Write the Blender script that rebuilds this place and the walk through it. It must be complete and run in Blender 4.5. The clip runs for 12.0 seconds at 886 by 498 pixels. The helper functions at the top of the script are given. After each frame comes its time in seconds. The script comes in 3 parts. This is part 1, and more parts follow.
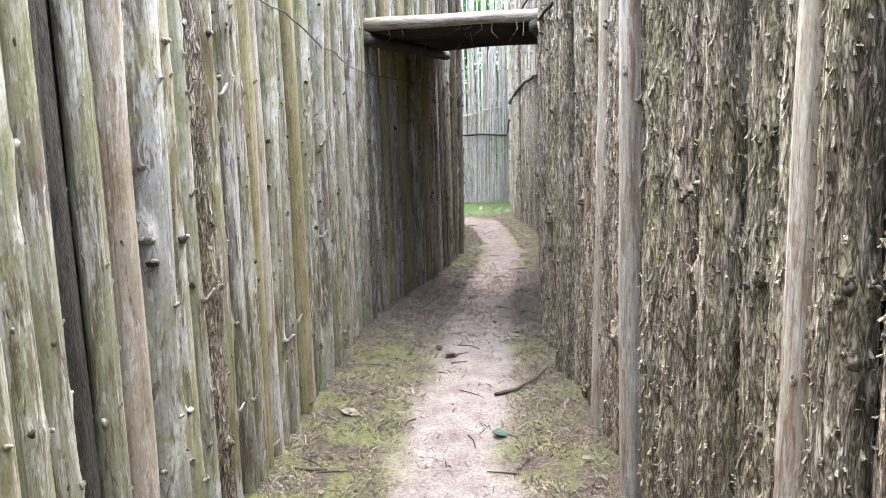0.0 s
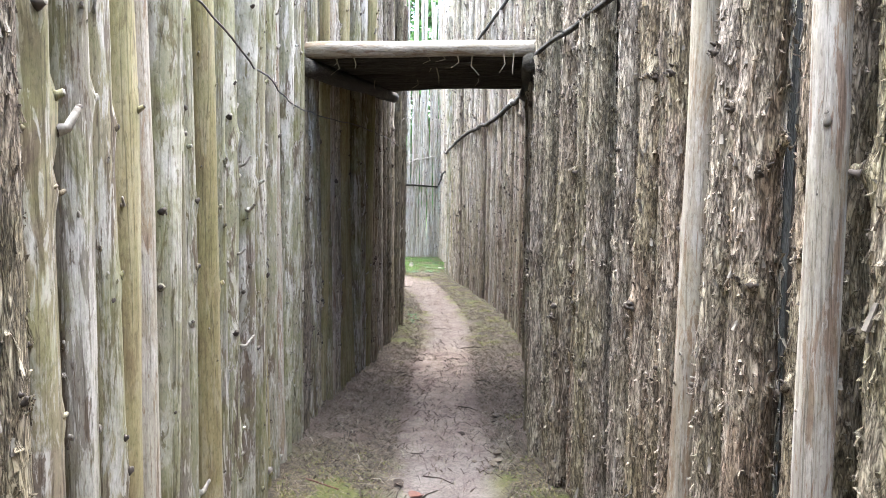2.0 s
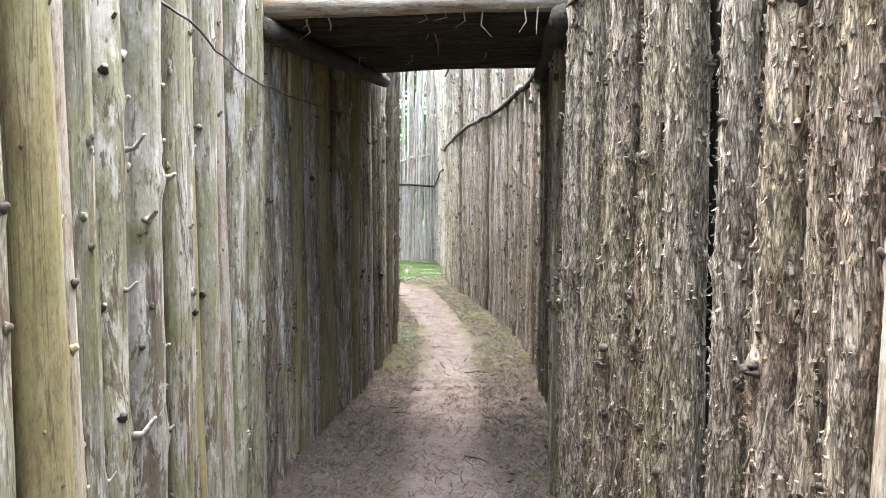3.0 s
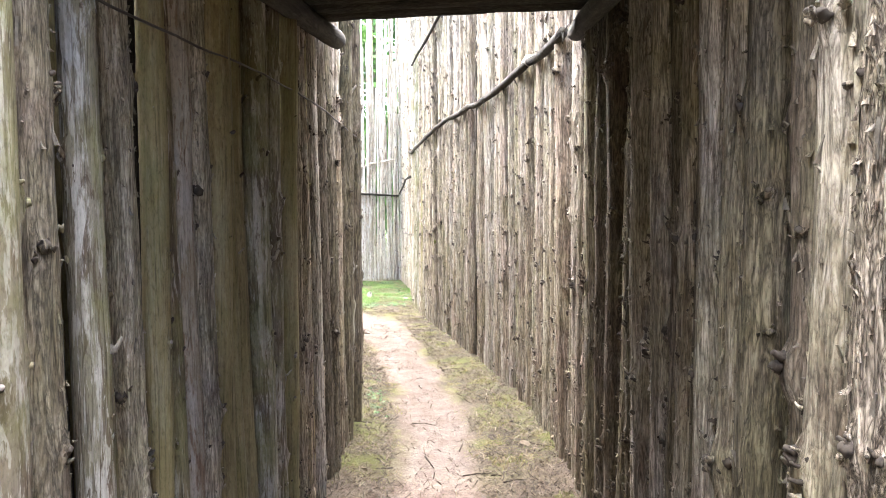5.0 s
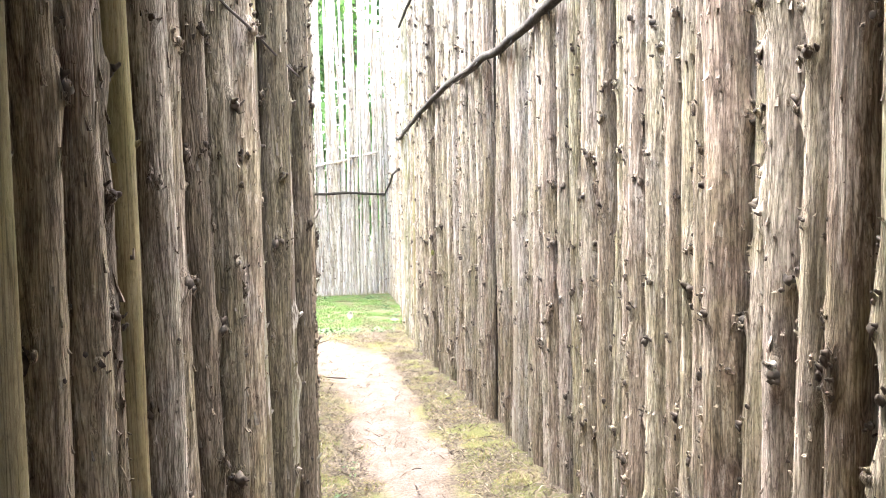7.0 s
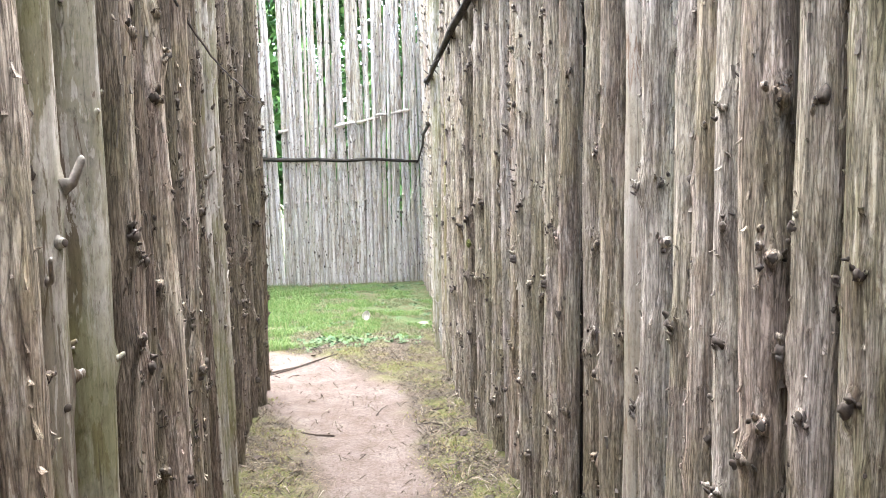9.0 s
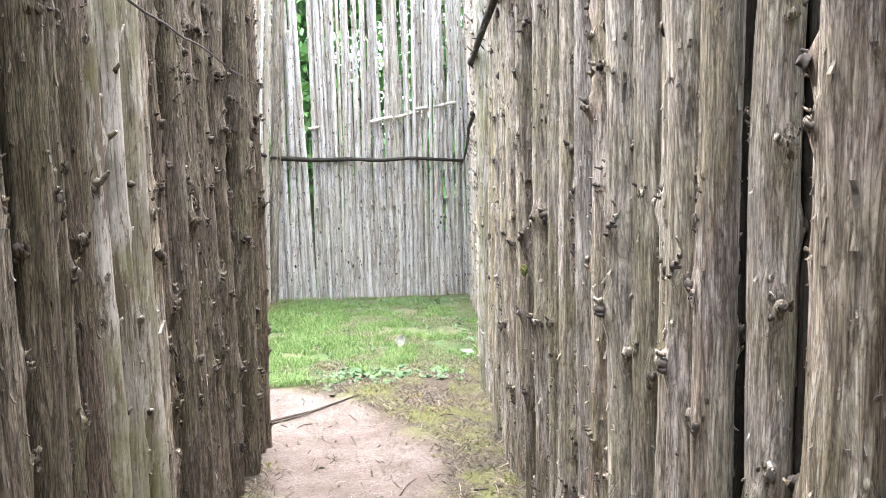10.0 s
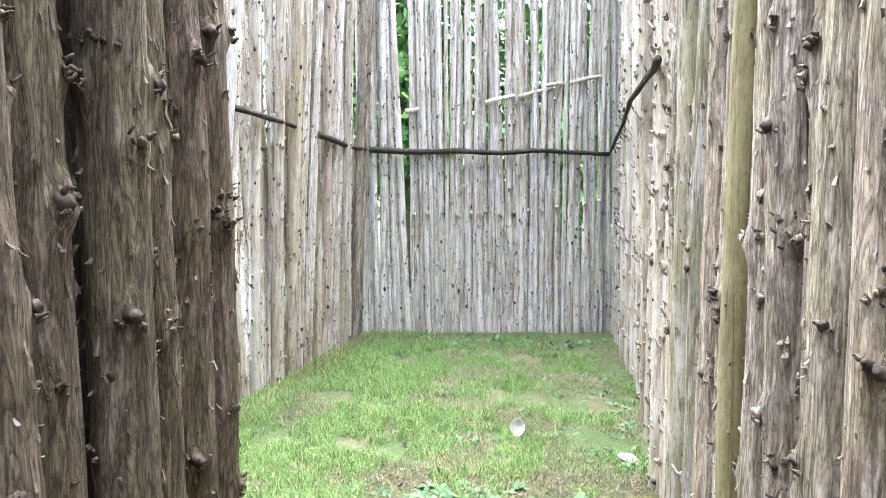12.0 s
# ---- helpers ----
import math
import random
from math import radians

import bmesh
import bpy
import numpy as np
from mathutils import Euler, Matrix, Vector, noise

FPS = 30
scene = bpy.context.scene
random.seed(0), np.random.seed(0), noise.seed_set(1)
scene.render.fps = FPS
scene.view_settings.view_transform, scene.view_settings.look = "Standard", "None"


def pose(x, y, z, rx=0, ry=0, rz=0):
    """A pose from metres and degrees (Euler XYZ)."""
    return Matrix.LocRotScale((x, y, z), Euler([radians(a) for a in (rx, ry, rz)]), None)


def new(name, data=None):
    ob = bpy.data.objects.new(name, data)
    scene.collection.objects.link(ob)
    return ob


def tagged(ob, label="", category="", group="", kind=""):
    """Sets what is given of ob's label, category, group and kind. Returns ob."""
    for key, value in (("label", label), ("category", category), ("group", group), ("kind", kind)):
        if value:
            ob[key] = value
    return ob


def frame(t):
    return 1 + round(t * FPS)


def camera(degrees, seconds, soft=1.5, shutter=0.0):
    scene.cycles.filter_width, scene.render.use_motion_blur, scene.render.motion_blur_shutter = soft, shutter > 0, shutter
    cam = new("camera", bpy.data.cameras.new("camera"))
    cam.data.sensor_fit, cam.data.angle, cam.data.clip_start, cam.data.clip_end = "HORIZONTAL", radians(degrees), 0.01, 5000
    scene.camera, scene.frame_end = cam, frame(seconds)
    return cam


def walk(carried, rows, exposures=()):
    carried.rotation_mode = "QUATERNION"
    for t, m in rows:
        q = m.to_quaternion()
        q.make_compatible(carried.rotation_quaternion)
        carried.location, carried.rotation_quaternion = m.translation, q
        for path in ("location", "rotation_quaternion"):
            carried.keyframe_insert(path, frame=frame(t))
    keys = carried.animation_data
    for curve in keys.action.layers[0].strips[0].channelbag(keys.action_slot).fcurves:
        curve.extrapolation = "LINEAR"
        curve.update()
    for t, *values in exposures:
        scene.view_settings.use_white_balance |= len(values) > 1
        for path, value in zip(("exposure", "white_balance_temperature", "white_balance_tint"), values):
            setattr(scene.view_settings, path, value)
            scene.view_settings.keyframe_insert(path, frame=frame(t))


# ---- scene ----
cam = camera(62.3, 12.0, soft=0.8)
METRES, EYE, TILT, LEAN, TURN = 11.8, 1.40, 0.0, 0.0, 2.1
ROWS = [
    (0.0, 0.0, 0.0, 0.0, -0.21, -8.39, 1.46),
    (0.5, -0.0098, 0.0203, 0.0022, -2.37, -6.22, -0.53),
    (1.0, -0.0207, 0.0415, 0.0047, -5.72, -5.0, -0.04),
    (1.5, -0.0258, 0.0683, 0.0063, -7.41, -5.01, -0.14),
    (2.0, -0.0212, 0.1054, 0.007, -6.74, -4.79, -0.61),
    (2.5, -0.0219, 0.1447, 0.007, -6.5, -4.78, -0.43),
    (3.0, -0.0139, 0.1869, 0.006, -7.05, -4.78, -0.2),
    (5.0, -0.0054, 0.3526, 0.0085, -10.32, -4.18, 0.42),
    (5.5, 0.0031, 0.397, 0.0063, -10.91, -4.07, 0.55),
    (6.0, 0.0082, 0.4423, 0.0051, -11.32, -3.84, 0.67),
    (6.5, 0.0121, 0.4858, 0.0054, -11.41, -3.75, 0.89),
    (8.5, 0.0482, 0.6676, -0.0014, -9.01, -6.19, 1.02),
    (9.0, 0.0573, 0.7111, -0.0015, -7.46, -6.2, 0.97),
    (9.5, 0.0647, 0.7564, -0.0021, -5.5, -6.23, 1.02),
    (10.0, 0.0703, 0.8019, -0.002, -3.62, -6.09, 1.22),
    (10.5, 0.0749, 0.8492, -0.0018, -1.38, -5.91, 1.38),
    (11.0, 0.071, 0.8951, -0.0031, 0.71, -5.84, 1.33),
    (11.5, 0.0728, 0.9394, -0.0025, 3.19, -5.53, 1.1),
    (12.0, 0.0698, 0.9849, -0.0055, 5.8, -5.86, 0.6),
]
walk(cam, [(t, pose(0, 0, EYE, TILT, LEAN, TURN) @ pose(METRES * x, METRES * y, METRES * z, 90 + pitch, roll, yaw)) for t, x, y, z, yaw, pitch, roll in ROWS],
     [(0.0, 4.68, 5800, 8), (3.0, 4.88, 6000, 8), (5.0, 5.46, 6350, 10), (6.5, 5.8, 6500, 10), (8.5, 5.05, 6150, 10), (9.5, 4.95, 6050, 10), (12.0, 4.82, 5850, 10)])

# ---- light ----
world = bpy.data.worlds.new("sky")
scene.world = world
world.use_nodes = True
wn = world.node_tree.nodes
wl = world.node_tree.links
sky = wn.new("ShaderNodeTexSky")
sky.sky_type = "NISHITA"
sky.sun_disc = False
sky.sun_elevation, sky.sun_rotation = radians(71), radians(0)
sky.air_density, sky.dust_density = 1.0, 4.0
wn["Background"].inputs["Strength"].default_value = 0.07
wl.new(sky.outputs["Color"], wn["Background"].inputs["Color"])
sun = new("sun", bpy.data.lights.new("sun", "SUN"))
sun.data.energy, sun.data.angle, sun.data.color = 2.0, radians(102), (1.0, 0.98, 0.95)
sun.matrix_world = pose(0, 0, 12, -19, 0, 0)


# ---- materials ----
def mat(name):
    m = bpy.data.materials.new(name)
    m.use_nodes = True
    nt = m.node_tree
    return m, nt, nt.nodes["Principled BSDF"]


def node(nt, kind, **inputs):
    n = nt.nodes.new(kind)
    for k, v in inputs.items():
        n.inputs[k.replace("_", " ")].default_value = v
    return n


def ramp(nt, src, stops):
    r = nt.nodes.new("ShaderNodeValToRGB")
    els = r.color_ramp.elements
    while len(els) < len(stops):
        els.new(0.5)
    for e, (p, c) in zip(els, stops):
        e.position = p
        e.color = (*c, 1) if len(c) == 3 else c
    nt.links.new(src, r.inputs["Fac"])
    return r.outputs["Color"]


def mix(nt, fac, a, b, mode="MIX"):
    n = nt.nodes.new("ShaderNodeMix")
    n.data_type, n.blend_type = "RGBA", mode
    for sock, v in ((n.inputs[0], fac), (n.inputs[6], a), (n.inputs[7], b)):
        if isinstance(v, bpy.types.NodeSocket):
            nt.links.new(v, sock)
        elif isinstance(v, (int, float)):
            sock.default_value = v
        else:
            sock.default_value = (*v, 1)
    return n.outputs[2]


def grain_coords(nt, stretch, per_object=True):
    """Object coordinates squeezed along z, shifted for each object."""
    tc = nt.nodes.new("ShaderNodeTexCoord")
    out = tc.outputs["Object"]
    if per_object:
        info = nt.nodes.new("ShaderNodeObjectInfo")
        sc = nt.nodes.new("ShaderNodeVectorMath")
        sc.operation = "SCALE"
        sc.inputs[0].default_value = (37.0, 53.0, 71.0)
        nt.links.new(info.outputs["Random"], sc.inputs["Scale"])
        ad = nt.nodes.new("ShaderNodeVectorMath")
        nt.links.new(out, ad.inputs[0])
        nt.links.new(sc.outputs[0], ad.inputs[1])
        out = ad.outputs[0]
    mp = nt.nodes.new("ShaderNodeMapping")
    mp.inputs["Scale"].default_value = (1, 1, stretch)
    nt.links.new(out, mp.inputs["Vector"])
    return mp.outputs["Vector"], out


def tex_noise(nt, vec, scale, detail=5.0, rough=0.6, distortion=0.0):
    n = node(nt, "ShaderNodeTexNoise", Scale=scale, Detail=detail, Roughness=rough, Distortion=distortion)
    nt.links.new(vec, n.inputs["Vector"])
    return n.outputs["Fac"]


def wood(name, tones, light, dark, algae, algae_amount=0.4, patch=0.5, streak=0.5, bump=0.45, fissure=0.0, speck=0.5, crack=0.6, gain=0.6, plate=0.26, cells=(20.0, 52.0)):
    """Weathered round timber. tones: the colours from log to log; light and dark: bleached and stained patches on each; then grain, algae, cracks and, on bark, plates."""
    m, nt, bsdf = mat(name)
    info = nt.nodes.new("ShaderNodeObjectInfo")
    col = ramp(nt, info.outputs["Random"], tones)
    streaks, raw = grain_coords(nt, 0.05)
    blotch, _ = grain_coords(nt, 0.2)
    crumbs, _ = grain_coords(nt, 0.45)
    # bleached and stained patches with crisp, ragged edges
    p1 = tex_noise(nt, blotch, 10.0, 8.0, 0.68, 0.5)
    col = mix(nt, ramp(nt, p1, [(0.52, (0, 0, 0)), (0.56, (patch,) * 3)]), col, light)
    p2 = tex_noise(nt, blotch, 11.0, 8.0, 0.72, 0.7)
    col = mix(nt, ramp(nt, p2, [(0.54, (0, 0, 0)), (0.58, (patch,) * 3)]), col, dark)
    p3 = tex_noise(nt, blotch, 44.0, 5.0, 0.65, 0.6)
    col = mix(nt, ramp(nt, p3, [(0.57, (0, 0, 0)), (0.6, (patch * 0.8,) * 3)]), col, light)
    col = mix(nt, ramp(nt, p3, [(0.37, (patch,) * 3), (0.41, (0, 0, 0))]), col, dark)
    a1 = tex_noise(nt, raw, 2.6, 6.0, 0.7, 0.5)
    col = mix(nt, ramp(nt, a1, [(0.44, (0, 0, 0)), (0.6, (algae_amount,) * 3)]), col, algae)
    # grain along the stem
    g1 = tex_noise(nt, streaks, 60.0, 5.0, 0.6, 0.3)
    col = mix(nt, streak, col, ramp(nt, g1, [(0.3, (0.45, 0.43, 0.41)), (0.5, (1.0, 1.0, 1.0)), (0.7, (1.3, 1.3, 1.3))]), "MULTIPLY")
    s1 = tex_noise(nt, crumbs, 110.0, 5.0, 0.7, 0.4)
    col = mix(nt, speck, col, ramp(nt, s1, [(0.32, (0.3, 0.28, 0.26)), (0.47, (0.95, 0.95, 0.95)), (0.6, (1.1, 1.1, 1.1)), (0.7, (1.5, 1.5, 1.5))]), "MULTIPLY")
    height = mix(nt, 0.4, g1, s1)
    if crack:
        c1 = tex_noise(nt, grain_coords(nt, 0.02)[0], 26.0, 3.0, 0.5)
        col = mix(nt, crack, col, ramp(nt, c1, [(0.488, (1, 1, 1)), (0.5, (0.16, 0.14, 0.12)), (0.512, (1, 1, 1))]), "MULTIPLY")
    if fissure:
        plates, _ = grain_coords(nt, plate)
        total = None
        for scale in cells:
            rn = tex_noise(nt, plates, scale, 3.0, 0.6, 1.2)
            off = nt.nodes.new("ShaderNodeMath")
            off.operation = "SUBTRACT"
            nt.links.new(rn, off.inputs[0])
            off.inputs[1].default_value = 0.5
            ab = nt.nodes.new("ShaderNodeMath")
            ab.operation = "ABSOLUTE"
            nt.links.new(off.outputs[0], ab.inputs[0])
            col = mix(nt, fissure, col, ramp(nt, ab.outputs[0], [(0.0, (0.12, 0.11, 0.1)), (0.03, (0.6, 0.58, 0.56)), (0.11, (1.25, 1.25, 1.25))]), "MULTIPLY")
            groove = ramp(nt, ab.outputs[0], [(0.0, (0, 0, 0)), (0.09, (1, 1, 1))])
            total = groove if total is None else mix(nt, 0.4, total, groove)
        height = mix(nt, 0.7, height, total)
    bp = node(nt, "ShaderNodeBump", Strength=bump, Distance=0.006)
    nt.links.new(height, bp.inputs["Height"])
    nt.links.new(bp.outputs["Normal"], bsdf.inputs["Normal"])
    col = mix(nt, 1.0, col, (gain * 1.06, gain, gain * 0.94), "MULTIPLY")
    nt.links.new(col, bsdf.inputs["Base Color"])
    bsdf.inputs["Roughness"].default_value = 0.88
    bsdf.inputs["Specular IOR Level"].default_value = 0.25
    return m


def tones(*colours):
    return [(i / (len(colours) - 1), c) for i, c in enumerate(colours)]


PEELED = wood("peeled_log_wood", tones((0.2, 0.165, 0.125), (0.31, 0.3, 0.25), (0.36, 0.355, 0.33), (0.26, 0.26, 0.17), (0.33, 0.315, 0.265), (0.22, 0.2, 0.17), (0.3, 0.305, 0.3), (0.34, 0.32, 0.22), (0.24, 0.19, 0.145), (0.33, 0.32, 0.28)),
              (0.58, 0.57, 0.54), (0.115, 0.085, 0.06), (0.21, 0.215, 0.09), 0.65, 0.85, gain=0.62)
YELLOW = wood("yellowed_log_wood", tones((0.29, 0.25, 0.13), (0.34, 0.3, 0.17), (0.31, 0.29, 0.16)), (0.42, 0.39, 0.27), (0.19, 0.145, 0.08), (0.22, 0.22, 0.09), 0.5, 0.5)
PALE = wood("silvered_log_wood", tones((0.35, 0.3, 0.24), (0.4, 0.375, 0.34), (0.37, 0.33, 0.27)), (0.54, 0.52, 0.49), (0.22, 0.14, 0.092), (0.33, 0.3, 0.2), 0.4, 0.75, gain=0.64)
BARK = wood("shaggy_bark", tones((0.22, 0.17, 0.13), (0.3, 0.262, 0.215), (0.24, 0.22, 0.15), (0.285, 0.23, 0.18), (0.36, 0.335, 0.3), (0.21, 0.172, 0.138), (0.31, 0.285, 0.22)),
            (0.42, 0.385, 0.335), (0.095, 0.07, 0.05), (0.25, 0.24, 0.14), 0.4, 0.6, 0.35, 0.9, 0.8, 0.65, 0.0, 0.84, 0.2, (30.0, 75.0))
RED = wood("fibrous_bark_log", tones((0.23, 0.185, 0.15), (0.36, 0.32, 0.275), (0.29, 0.275, 0.2), (0.33, 0.27, 0.23), (0.42, 0.4, 0.37), (0.25, 0.22, 0.19), (0.37, 0.345, 0.28), (0.31, 0.255, 0.205)),
           (0.52, 0.49, 0.45), (0.15, 0.115, 0.09), (0.29, 0.28, 0.16), 0.4, 0.6, 0.6, 0.7, 0.55, 0.65, 0.3, 0.85, 0.1, (28.0, 70.0))
BROWN = wood("brown_bark_log", tones((0.2, 0.155, 0.12), (0.26, 0.22, 0.185), (0.21, 0.195, 0.13), (0.3, 0.26, 0.22), (0.23, 0.195, 0.16)),
             (0.36, 0.33, 0.29), (0.12, 0.09, 0.065), (0.21, 0.205, 0.11), 0.45, 0.55, 0.55, 0.7, 0.6, 0.65, 0.3, 0.58, 0.12, (28.0, 70.0))
BLEACHED = wood("bleached_pole", tones((0.3, 0.265, 0.225), (0.55, 0.54, 0.52), (0.4, 0.385, 0.35), (0.62, 0.615, 0.6), (0.46, 0.44, 0.38), (0.34, 0.32, 0.285), (0.66, 0.66, 0.655), (0.5, 0.485, 0.45)),
                (0.72, 0.72, 0.71), (0.2, 0.16, 0.125), (0.34, 0.32, 0.22), 0.35, 0.7, gain=0.88)
FLANKWOOD = wood("weathered_flank_log", tones((0.3, 0.255, 0.21), (0.46, 0.44, 0.4), (0.38, 0.34, 0.29), (0.5, 0.49, 0.47), (0.42, 0.38, 0.28), (0.34, 0.29, 0.25)),
                 (0.58, 0.56, 0.53), (0.19, 0.145, 0.11), (0.34, 0.31, 0.19), 0.35, 0.6, gain=0.82)
# dark poles; on the added filler logs this near-black stands in for joint shade
DARKPOLE = wood("dark_pole_and_filler_wood", tones((0.06, 0.052, 0.045), (0.095, 0.085, 0.075)), (0.16, 0.15, 0.135), (0.035, 0.03, 0.026), (0.1, 0.1, 0.065), 0.3, 0.4, 0.5, 0.6, 0.4, gain=0.5)


def plain(name, c, rough=0.85, vary=0.25, scale=25.0):
    m, nt, bsdf = mat(name)
    vec, raw = grain_coords(nt, 1.0)
    f = tex_noise(nt, raw, scale, 4.0)
    lo, hi = [v * (1 - vary) for v in c], [min(1, v * (1 + vary)) for v in c]
    nt.links.new(ramp(nt, f, [(0.3, lo), (0.7, hi)]), bsdf.inputs["Base Color"])
    bsdf.inputs["Roughness"].default_value = rough
    bsdf.inputs["Specular IOR Level"].default_value = 0.25
    return m


STUB = plain("knot_wood", (0.23, 0.205, 0.175), vary=0.5, scale=60.0)
STUB_DARK = plain("knot_heart", (0.06, 0.048, 0.039), vary=0.5, scale=60.0)
FLAKE = plain("bark_flake", (0.14, 0.122, 0.1), vary=0.5, scale=40.0)
TWIG = plain("twig_wood", (0.045, 0.034, 0.027), vary=0.4)
STRAW = plain("dry_straw", (0.28, 0.24, 0.17), vary=0.35)
WIRE = plain("rusty_wire", (0.05, 0.04, 0.035), rough=0.6)
DRYLEAF = plain("dry_leaf", (0.13, 0.105, 0.078), vary=0.3)
PALELEAF = plain("bleached_leaf", (0.36, 0.34, 0.29), vary=0.25)
GREENLEAF = plain("green_leaf", (0.03, 0.06, 0.04), vary=0.3)
TRUNK = plain("tree_bark", (0.12, 0.1, 0.08), vary=0.4)


def island_mat(name, stops):
    m, nt, bsdf = mat(name)
    geo = nt.nodes.new("ShaderNodeNewGeometry")
    nt.links.new(ramp(nt, geo.outputs["Random Per Island"], stops), bsdf.inputs["Base Color"])
    bsdf.inputs["Roughness"].default_value = 0.7
    bsdf.inputs["Specular IOR Level"].default_value = 0.2
    return m


GRASS = island_mat("grass_blade", [(0.0, (0.06, 0.13, 0.03)), (0.45, (0.11, 0.2, 0.052)), (0.75, (0.175, 0.255, 0.08)), (0.92, (0.24, 0.27, 0.105)), (1.0, (0.28, 0.25, 0.15))])
GRASS_DRY = island_mat("worn_grass_blade", [(0.0, (0.075, 0.11, 0.042)), (0.4, (0.135, 0.165, 0.07)), (0.7, (0.2, 0.18, 0.1)), (1.0, (0.27, 0.22, 0.15))])
MOSS = island_mat("moss_tuft", [(0.0, (0.085, 0.105, 0.03)), (0.3, (0.16, 0.17, 0.055)), (0.55, (0.19, 0.165, 0.07)), (0.8, (0.15, 0.11, 0.065)), (1.0, (0.24, 0.2, 0.13))])
LITTER = island_mat("plant_litter", [(0.0, (0.035, 0.027, 0.02)), (0.55, (0.08, 0.062, 0.046)), (0.9, (0.15, 0.122, 0.09)), (1.0, (0.24, 0.21, 0.165))])



# ---- plan ----
WEST = [(-0.9, -2.2), (-0.86, 1.5), (-0.83, 3.0), (-0.79, 3.8), (-0.79, 5.0), (-0.72, 5.9), (-0.57, 6.6), (-0.37, 7.3),
        (-0.28, 7.9), (-0.18, 8.5), (-0.07, 9.1), (-0.08, 9.8), (-0.16, 10.6), (-0.27, 11.7), (-0.33, 12.4), (-0.35, 13.3)]
EAST = [(0.66, -2.2), (0.62, 1.0), (0.6, 3.0), (0.555, 3.5), (0.515, 4.1), (0.5, 5.3), (0.68, 6.1), (0.86, 6.9), (0.95, 7.5),
        (1.06, 8.5), (1.08, 9.3), (1.03, 10.3), (0.96, 11.2), (0.89, 12.0), (0.86, 13.5), (0.85, 14.5), (0.93, 15.3), (1.0, 17.0), (1.03, 18.7)]
NORTHWEST = [(-2.0, 13.2), (-1.66, 14.6), (-1.5, 15.6), (-1.4, 16.8), (-1.28, 18.25)]
NORTH = [(-1.3, 18.2), (1.2, 18.645)]
TRAIL = [(-0.1, -3.0), (-0.1, 3.0), (0.0, 4.6), (0.1, 6.0), (0.28, 7.9), (0.4, 9.1), (0.42, 10.0), (0.36, 11.2), (0.25, 12.3),
         (0.05, 13.2), (-0.5, 13.85), (-1.3, 14.2), (-2.2, 14.3)]
GROUND_Z = [(-3, 0.03), (4.8, 0.03), (6.5, -0.02), (8.0, -0.02), (9.5, 0.0), (12.0, -0.02), (13.5, -0.09), (15.5, -0.12), (18.3, -0.2), (40, -0.3)]


def lerp_table(table, v):
    return float(np.interp(v, [p[0] for p in table], [p[1] for p in table]))


def polyline_distance(line, x, y):
    best = 1e9
    for (x0, y0), (x1, y1) in zip(line, line[1:]):
        dx, dy = x1 - x0, y1 - y0
        t = max(0.0, min(1.0, ((x - x0) * dx + (y - y0) * dy) / (dx * dx + dy * dy)))
        best = min(best, math.hypot(x - x0 - t * dx, y - y0 - t * dy))
    return best


def trail_half(y):
    return lerp_table([(0, 0.27), (8, 0.22), (10, 0.22), (12, 0.26), (13.3, 0.45), (14.5, 0.5)], y)


def ground_z(x, y):
    z = lerp_table(GROUND_Z, y)
    if -4 < y < 20 and -4 < x < 4:
        d = polyline_distance(TRAIL, x, y)
        z += 0.035 * min(1.0, max(0.0, (d - 0.15) / 0.4))
    z += 0.012 * noise.noise((x * 3.1, y * 3.1, 0.3)) + 0.006 * noise.noise((x * 11, y * 11, 4.3))
    return z


# ---- mesh helpers ----
def link_mesh(name, verts, faces, materials, parent=None, mats=None, smooth=False, label=""):
    me = bpy.data.meshes.new(name)
    me.from_pydata(verts, [], faces)
    for m in materials:
        me.materials.append(m)
    if mats is not None:
        me.polygons.foreach_set("material_index", mats)
    if smooth:
        me.polygons.foreach_set("use_smooth", [True] * len(faces))
    me.update()
    ob = new(name, me)
    if parent is not None:
        ob.parent = parent
    if label:
        tagged(ob, label=label)
    return ob


def tube(points, radii, sides=8, rough=0.0, seed=0, cap=True):
    """Verts and faces of a tapered, slightly rough stem along points."""
    rng = random.Random(seed)
    pts = [Vector(p) for p in points]
    verts, faces = [], []
    for i, p in enumerate(pts):
        d = (pts[min(i + 1, len(pts) - 1)] - pts[max(i - 1, 0)]).normalized()
        up = Vector((0, 0, 1)) if abs(d.z) < 0.9 else Vector((1, 0, 0))
        u = d.cross(up).normalized()
        v = d.cross(u)
        for k in range(sides):
            a = 2 * math.pi * k / sides
            r = radii[i] * (1 + rough * rng.uniform(-1, 1))
            verts.append(tuple(p + u * (r * math.cos(a)) + v * (r * math.sin(a))))
    for i in range(len(pts) - 1):
        for k in range(sides):
            a, b = i * sides + k, i * sides + (k + 1) % sides
            faces.append((a, a + sides, b + sides, b))
    if cap:
        faces.append(tuple(range(sides)))
        faces.append(tuple(range(len(verts) - 1, len(verts) - sides - 1, -1)))
    return verts, faces


